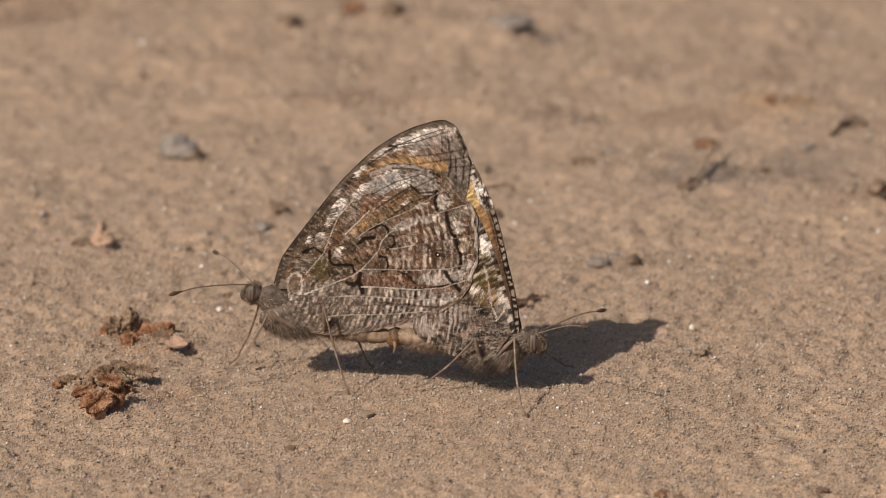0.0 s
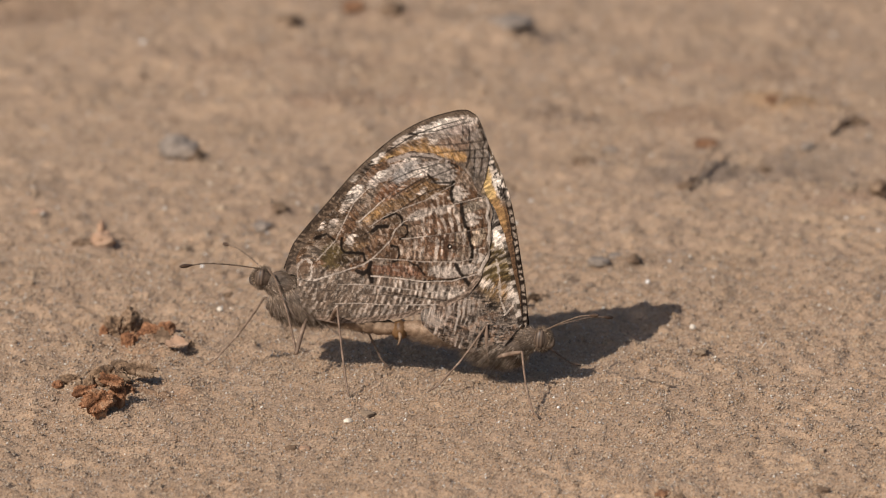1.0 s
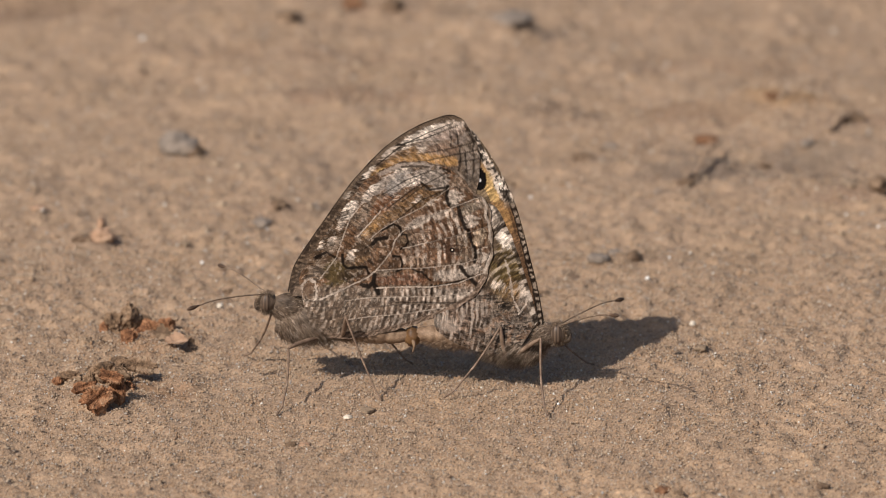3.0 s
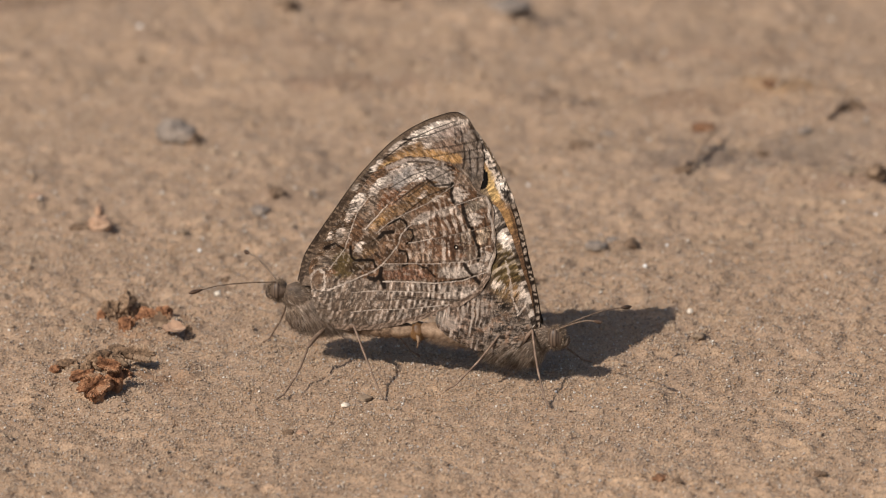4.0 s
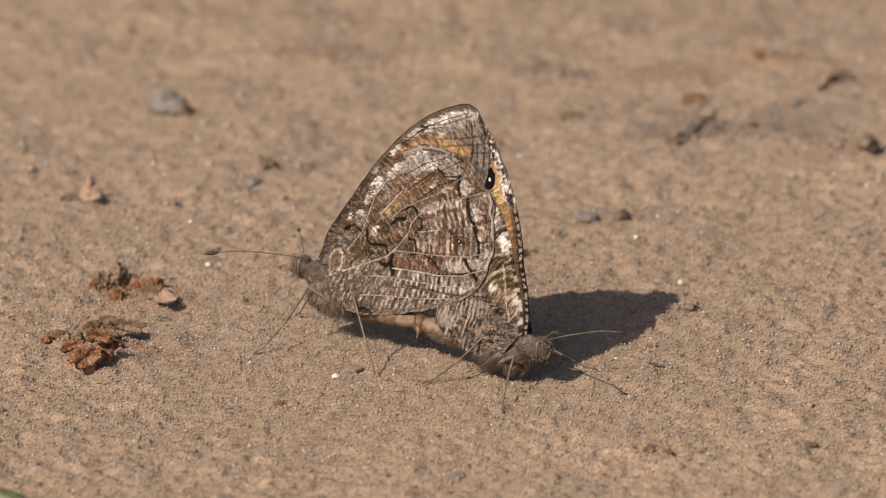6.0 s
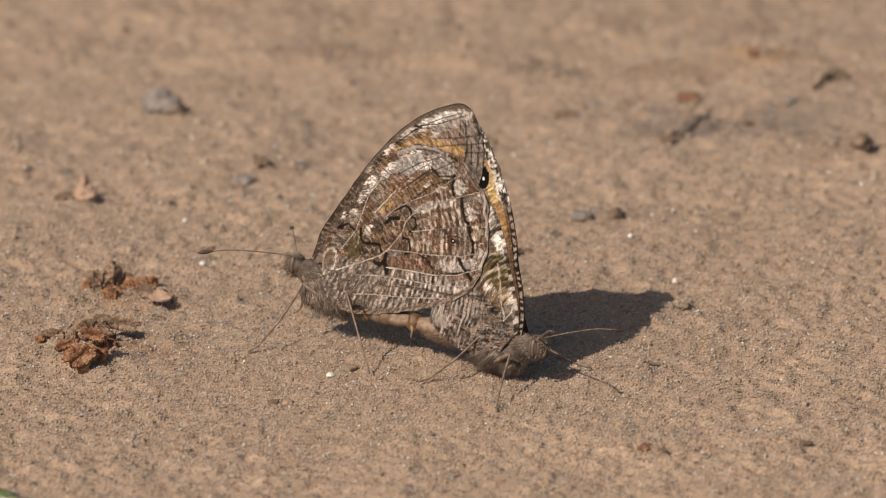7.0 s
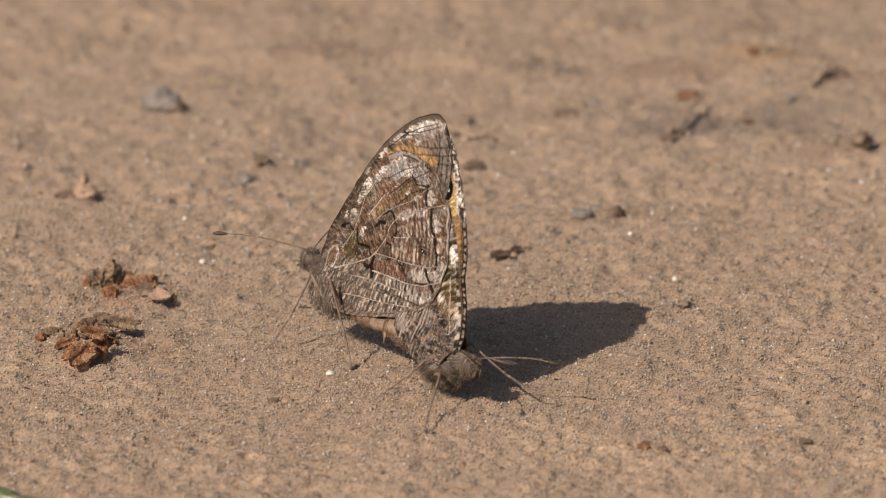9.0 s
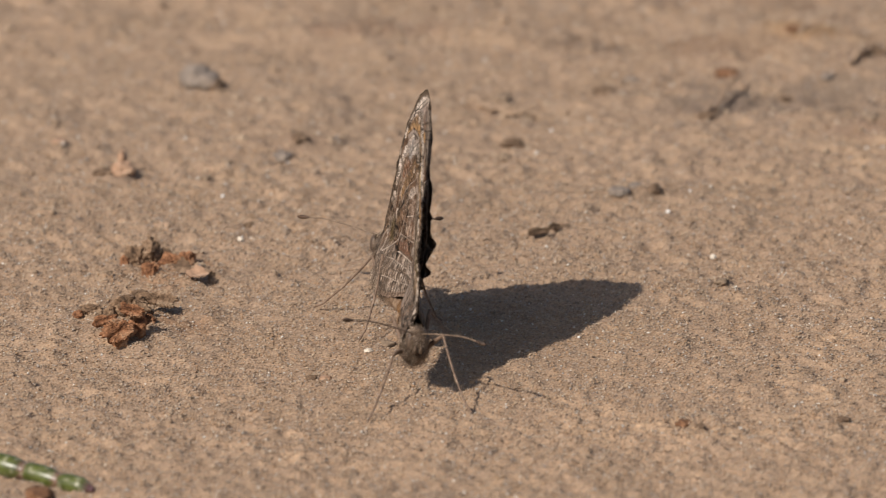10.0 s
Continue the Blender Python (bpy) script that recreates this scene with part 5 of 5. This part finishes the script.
# the way each knee points, in the body's space, sideways away from the body
LEFT_KNEES = {"front_near": (1.0, 0.4, 0.25), "front_far": (1.0, 0.4, 0.3), "rear_near": (-0.2, 0.8, 1.0), "rear_far": (-0.2, 0.6, 1.0)}
RIGHT_KNEES = {"front_near": (1.0, 0.4, 0.8), "front_far": (0.8, 0.6, 0.8), "rear_near": (-0.8, 0.5, 1.0), "rear_far": (-0.6, 0.5, 1.0)}
left, left_legs, left_wings = butterfly(
    "grey-brown marbled butterfly with folded wings, standing on sand", 1, LEFT_PLAN,
    (LEFT_HIND, (548, 512), left_hind), (LEFT_FORE, (530, 502), left_fore),
    ((2.75, 0, -0.85), (1.2, 1.15, 1.3)), ((2.80, 0.82, -0.75), (0.62, 0.50, 1.06)), ((-2.2, 0, -3.3), (4.2, 1.4, 2.1), 17), ((0.2, 0, -1.5), (2.3, 1.05, 1.8)),
    [(-4.0, 0, -3.4), (-8.0, 0, -4.2), (-12.0, 0, -4.6), (-15.0, 0, -4.6)], [(8.4, 8.4, 0.2), (7.0, -8.8, 0.7)], LEFT_HIPS, 100)
right, right_legs, right_wings = butterfly(
    "dark grey-brown butterfly with eyespot, wings folded between the other's", -1, RIGHT_PLAN,
    (RIGHT_HIND, (948, 566), right_hind), (RIGHT_FORE, (957, 560), right_fore),
    ((2.2, 0, -1.15), (1.2, 1.15, 1.4)), ((2.10, 0.84, -1.05), (0.70, 0.52, 1.18)), ((-3.0, 0, -2.8), (3.9, 1.4, 1.8), -6), ((0.2, 0, -1.4), (1.9, 1.1, 1.7)),
    [(-5.0, 0, -2.4), (-9.0, 0, -2.0), (-12.5, 0, -1.7), (-15.9, 0, -1.7)], [(7.0, 7.2, 1.2), (8.0, -9.2, 4.2)], RIGHT_HIPS, 200)
part("clasper", ball_mesh("clasper", (-15.2, 0, -4.7), (1.0, 1.15, 1.25), GENITAL, 3, 0.25), left, "dark brown clasper at the joined tails")
part("clasper", tube_mesh("clasper", spline([(-15.3, 0.8, -4.6), (-15.5, 1.0, -5.6), (-15.3, 0.9, -6.5)], 10) * MM, np.linspace(0.32, 0.08, 10) * MM, BELLY, 8), left)

# ---- how they move: seconds, place in mm, roll, pitch, heading in degrees ----
LEFT_ROWS = [
    (0.000, -17.47, 4.10, 12.05, 0.18, -2.74, 168.26),
    (0.067, -17.47, 4.10, 12.05, 0.18, -2.74, 168.26),
    (0.133, -16.52, 7.95, 12.76, 8.50, -5.94, 169.13),
    (0.500, -16.52, 7.95, 12.76, 8.50, -5.94, 169.13),
    (1.000, -16.44, 8.12, 12.60, 8.21, -5.41, 167.72),
    (1.300, -16.35, 6.79, 12.77, 7.29, -5.18, 169.32),
    (1.500, -16.26, 5.46, 12.93, 6.36, -4.96, 170.92),
    (1.600, -16.26, 5.46, 12.93, 6.36, -4.96, 170.92),
    (1.700, -16.73, 1.12, 11.35, 1.91, -0.10, 176.81),
    (2.000, -16.73, 1.12, 11.35, 1.91, -0.10, 176.81),
    (2.200, -16.73, 1.12, 11.35, 1.91, -0.10, 176.81),
    (2.500, -16.45, 1.27, 11.33, 1.01, 0.06, 175.79),
    (2.750, -16.16, 1.41, 11.32, 0.68, 0.11, 174.74),
    (3.000, -15.79, 1.58, 11.32, 0.45, 0.14, 173.40),
    (3.300, -15.35, 1.87, 11.30, 0.32, 0.15, 171.47),
    (3.500, -15.05, 2.09, 11.29, 0.30, 0.15, 170.06),
    (3.750, -14.65, 3.11, 10.90, 0.42, 0.20, 167.29),
    (4.000, -14.23, 4.08, 10.39, 0.65, 0.10, 163.38),
    (4.200, -13.94, 4.23, 10.23, 2.59, -0.97, 159.24),
    (4.350, -13.66, 4.33, 10.13, 4.47, -1.96, 155.69),
    (4.500, -13.52, 4.37, 10.09, 5.40, -2.43, 154.01),
    (4.750, -13.20, 3.97, 10.04, 4.99, -2.29, 152.98),
    (5.000, -12.78, 3.39, 10.00, 4.57, -1.96, 152.03),
    (5.150, -12.23, 3.30, 9.95, 4.70, -1.72, 150.48),
    (5.350, -10.79, 3.10, 9.84, 5.13, -1.12, 146.39),
    (5.500, -10.36, 3.06, 9.81, 5.27, -0.96, 145.22),
    (5.750, -10.37, 2.90, 9.82, 5.25, -0.98, 145.27),
    (6.000, -10.40, 2.75, 9.86, 5.15, -1.07, 145.37),
    (6.250, -10.44, 2.62, 9.89, 5.00, -1.20, 145.50),
    (6.500, -10.48, 2.51, 9.94, 4.85, -1.32, 145.63),
    (6.750, -10.51, 2.43, 9.97, 4.72, -1.41, 145.73),
    (7.000, -10.52, 2.38, 9.98, 4.66, -1.43, 145.78),
    (7.250, -10.49, 2.41, 9.96, 4.61, -1.44, 145.59),
    (7.500, -10.46, 2.47, 9.94, 4.60, -1.44, 145.39),
    (7.750, -10.38, 2.92, 9.80, 4.66, -0.98, 145.51),
    (8.000, -10.31, 3.32, 9.68, 4.72, -0.54, 145.61),
    (8.250, -10.33, 3.31, 9.69, 4.68, -0.70, 145.35),
    (8.500, -10.35, 3.31, 9.71, 4.66, -0.85, 145.09),
    (8.767, -10.35, 3.31, 9.71, 4.66, -0.85, 145.09),
    (8.833, -9.39, -0.26, 11.08, 6.63, -2.10, 125.04),
    (9.067, -9.39, -0.26, 11.08, 6.63, -2.10, 125.04),
    (9.133, -6.52, -1.53, 11.87, 4.29, -1.75, 111.20),
    (9.467, -6.52, -1.53, 11.87, 4.29, -1.75, 111.20),
    (9.500, -6.49, -1.20, 11.48, 5.35, 0.15, 108.59),
    (9.533, -6.47, -0.87, 11.08, 6.40, 2.06, 105.98),
    (9.767, -6.47, -0.87, 11.08, 6.40, 2.06, 105.98),
    (9.833, -6.62, 1.01, 9.72, 4.60, 3.30, 101.22),
    (10.000, -6.62, 1.01, 9.72, 4.60, 3.30, 101.22),
]
RIGHT_ROWS = [
    (0.000, 12.28, -2.03, 8.32, -0.18, 0.66, -11.73),
    (0.067, 12.28, -2.03, 8.32, -0.18, 0.66, -11.73),
    (0.133, 13.05, 2.03, 7.58, -8.48, 4.12, -10.60),
    (0.500, 13.05, 2.03, 7.58, -8.48, 4.12, -10.60),
    (1.000, 13.14, 1.45, 7.71, -8.19, 3.21, -11.96),
    (1.300, 13.24, 0.99, 7.86, -7.27, 3.66, -10.49),
    (1.500, 13.32, 0.53, 8.01, -6.35, 4.11, -8.99),
    (1.600, 13.32, 0.53, 8.01, -6.35, 4.11, -8.99),
    (1.700, 13.56, -0.60, 8.65, -1.91, 0.45, -3.20),
    (2.000, 13.56, -0.60, 8.65, -1.91, 0.45, -3.20),
    (2.200, 13.56, -0.60, 8.65, -1.91, 0.45, -3.20),
    (2.500, 14.17, -0.97, 8.71, -1.01, -0.08, -4.21),
    (2.750, 14.60, -1.39, 8.74, -0.68, -0.26, -5.26),
    (3.000, 14.99, -1.94, 8.76, -0.45, -0.37, -6.60),
    (3.300, 15.29, -2.68, 8.76, -0.32, -0.46, -8.53),
    (3.500, 15.37, -3.19, 8.76, -0.30, -0.48, -9.94),
    (3.750, 15.31, -3.61, 8.37, -0.42, -0.27, -12.71),
    (4.000, 15.12, -4.65, 7.69, -0.65, -0.00, -16.62),
    (4.200, 14.47, -6.61, 7.01, -2.59, 0.79, -20.75),
    (4.350, 13.96, -8.31, 6.46, -4.47, 1.72, -24.29),
    (4.500, 13.73, -9.12, 6.20, -5.40, 2.20, -25.97),
    (4.750, 13.71, -9.96, 6.06, -4.99, 2.74, -27.06),
    (5.000, 13.68, -10.86, 6.00, -4.57, 3.00, -28.05),
    (5.150, 13.86, -11.70, 5.97, -4.70, 2.90, -29.62),
    (5.350, 14.40, -13.93, 5.93, -5.13, 2.55, -33.74),
    (5.500, 14.57, -14.56, 5.92, -5.27, 2.43, -34.92),
    (5.750, 14.61, -14.72, 5.92, -5.25, 2.35, -34.86),
    (6.000, 14.65, -14.84, 5.94, -5.15, 2.29, -34.74),
    (6.250, 14.68, -14.92, 5.95, -5.00, 2.24, -34.59),
    (6.500, 14.71, -14.98, 5.97, -4.85, 2.19, -34.44),
    (6.750, 14.74, -15.03, 5.99, -4.72, 2.12, -34.33),
    (7.000, 14.77, -15.06, 6.01, -4.66, 2.05, -34.27),
    (7.250, 14.78, -15.14, 6.02, -4.61, 1.98, -34.45),
    (7.500, 14.81, -15.20, 6.06, -4.60, 1.85, -34.64),
    (7.750, 14.79, -14.62, 6.08, -4.66, 1.61, -34.54),
    (8.000, 14.75, -14.09, 6.11, -4.72, 1.47, -34.47),
    (8.250, 14.77, -14.29, 6.08, -4.68, 1.54, -34.72),
    (8.500, 14.78, -14.48, 6.05, -4.66, 1.62, -34.97),
    (8.767, 14.78, -14.48, 6.05, -4.66, 1.62, -34.97),
    (8.833, 7.35, -24.70, 6.66, -6.65, 5.10, -55.31),
    (9.067, 7.35, -24.70, 6.66, -6.65, 5.10, -55.31),
    (9.133, 5.06, -28.86, 7.37, -8.42, -5.21, -60.13),
    (9.467, 5.06, -28.86, 7.37, -8.42, -5.21, -60.13),
    (9.500, 2.87, -29.88, 7.77, -7.24, -5.62, -71.83),
    (9.533, 0.68, -30.90, 8.18, -6.06, -6.04, -83.53),
    (9.767, 0.68, -30.90, 8.18, -6.06, -6.04, -83.53),
    (9.833, -2.62, -30.29, 8.72, -2.60, 1.11, -86.88),
    (10.000, -2.62, -30.29, 8.72, -2.60, 1.11, -86.88),
]

# footholds on the sand: seconds, x, y in mm
LEFT_STEPS = {
    "front_near": [(0, -24.6, -0.2), (0.05, -24.6, -0.2), (0.2, -18.1, 6.9, 13.7), (1.55, -18.1, 6.9, 13.7), (1.75, -16.8, -12.7), (4.9, -16.8, -12.4), (5.3, -18.5, -4.5), (8.7, -18.4, -4.3), (8.9, -17.1, -5), (9.4, -16.5, -1), (10, -15.3, 3.6)],
    "front_far": [(0, -23, 11), (1, -26, 9.7), (2, -25.6, 9.5), (3.5, -19, 12), (4.5, -18.3, 11.4), (5.5, -14, 11), (9, -11, 12), (10, -3, 14)],
    "rear_near": [(0, -8.6, -2.1), (1, -8.6, -3.5), (2, -5.5, -3.5), (3.5, -4.2, -6.8), (4.3, -3.8, -13.8), (8.5, -3.8, -13.0), (9, -6.2, -10.8), (10, -9.4, -10)],
    "rear_far": [(0, -6, 9), (2, -2, 7.5), (3.5, -0.3, 7.0), (5.5, 2, 0), (9, 1, -3), (10, 0, -1)]}
RIGHT_STEPS = {
    "front_near": [(0, 12.8, -11.9), (1, 14.2, -12.0), (2, 14.4, -12.0), (3.5, 16.0, -13.0), (4.1, 16.0, -14.0), (4.4, 12.6, -25.4), (5.1, 12.4, -25.6), (5.4, 11.3, -28.1), (8.7, 11.2, -28.1), (8.9, 2.4, -37.5), (9.4, 1.0, -38.0), (9.6, -5.7, -39.3), (9.75, -5.7, -39.3), (9.9, -8.5, -40.6), (10, -8.5, -40.6)],
    "front_far": [(0, 19, 8), (3.5, 22, 7), (4.5, 21, -2.2), (5.5, 23, -12), (8.7, 23, -12), (8.9, 17, -26.6), (9.4, 9, -33), (9.6, 6, -36), (9.9, 3.7, -38.1), (10, 3.7, -38.1)],
    "rear_near": [(0, -0.1, -0.2), (1, 1.4, -2.9), (2, 2.0, -3.8), (3.5, 4.1, -7.2), (4.1, 3.8, -8.0), (4.5, 1.2, -18.6), (5.5, 2.0, -17.2), (8.7, 2.7, -17.5), (8.9, -3.4, -22.0), (10, -9.4, -17.4)],
    "rear_far": [(0, 9, 11), (3.5, 11, 9), (5.5, 17, -5), (9, 13, -15), (10, 5, -20)]}


def leg_poses(rows, hip, steps, knee, out):
    """Poses of thigh and shin by two-bone reach: the foot stays on its foothold while the body moves."""
    st = np.array([(*s, 0.0)[:4] for s in steps], float)
    thighs, shins = [], []
    for t, x, y, z, roll, pitch, turn in rows:
        fx, fy = np.interp(t, st[:, 0], st[:, 1]), np.interp(t, st[:, 0], st[:, 2])
        fz = float(ground_height(np.array([fx]), np.array([fy]))[0]) + 0.12 + np.interp(t, st[:, 0], st[:, 3])
        foot = pose(x, y, z, roll, pitch, turn).inverted() @ Vector((fx, fy, fz))
        way = foot - hip
        d = min(max(way.length, SHIN - FEMUR + 0.05), SHIN + FEMUR - 0.05)
        w = way.normalized()
        ca = (FEMUR ** 2 + d ** 2 - SHIN ** 2) / (2 * FEMUR * d)
        pole = Vector((knee[0], knee[1] * out, knee[2]))
        pole = (pole - w * pole.dot(w)).normalized()
        k = hip + (w * ca + pole * math.sqrt(max(0.0, 1 - ca * ca))) * FEMUR
        end = hip + w * d

        def basis(o, a):
            ex = a.normalized()
            ez = (pole - ex * pole.dot(ex)).normalized()
            ey = ez.cross(ex)
            m = Matrix((ex, ey, ez)).transposed().to_4x4()
            m.translation = o * MM
            return m
        m1, m2 = basis(hip, k - hip), basis(k, end - k)
        thighs.append((t, m1))
        shins.append((t, m1.inverted() @ m2))
    return thighs, shins


# quick shivers of the folded wings: seconds, swing in degrees
SHIVERS = [(3.6, 2.5), (9.5, 3.0)]


def motions():
    for wings, way in ((left_wings, 1), (right_wings, -1)):
        rows = [(0.0, pose(0, 0, 0))]
        for t, swing in SHIVERS:
            rows += [(t - 0.1, pose(0, 0, 0)), (t - 1 / 30, pose(0, 0, 0, -swing * way)), (t + 1 / 30, pose(0, 0, 0, swing * way)), (t + 0.1, pose(0, 0, 0))]
        for wing in wings:
            walk(wing, rows + [(10.0, pose(0, 0, 0))])
    for thing, rows, legs, steps, knees in ((left, LEFT_ROWS, left_legs, LEFT_STEPS, LEFT_KNEES), (right, RIGHT_ROWS, right_legs, RIGHT_STEPS, RIGHT_KNEES)):
        walk(thing, [(t, pose(x * MM, y * MM, z * MM, roll, pitch, turn)) for t, x, y, z, roll, pitch, turn in rows])
        for key, hip, leg, shin in legs:
            thighs, shins = leg_poses(rows, hip, steps[key], knees[key], 1 if hip.y > 0 else -1)
            walk(leg, thighs)
            walk(shin, shins)


motions()
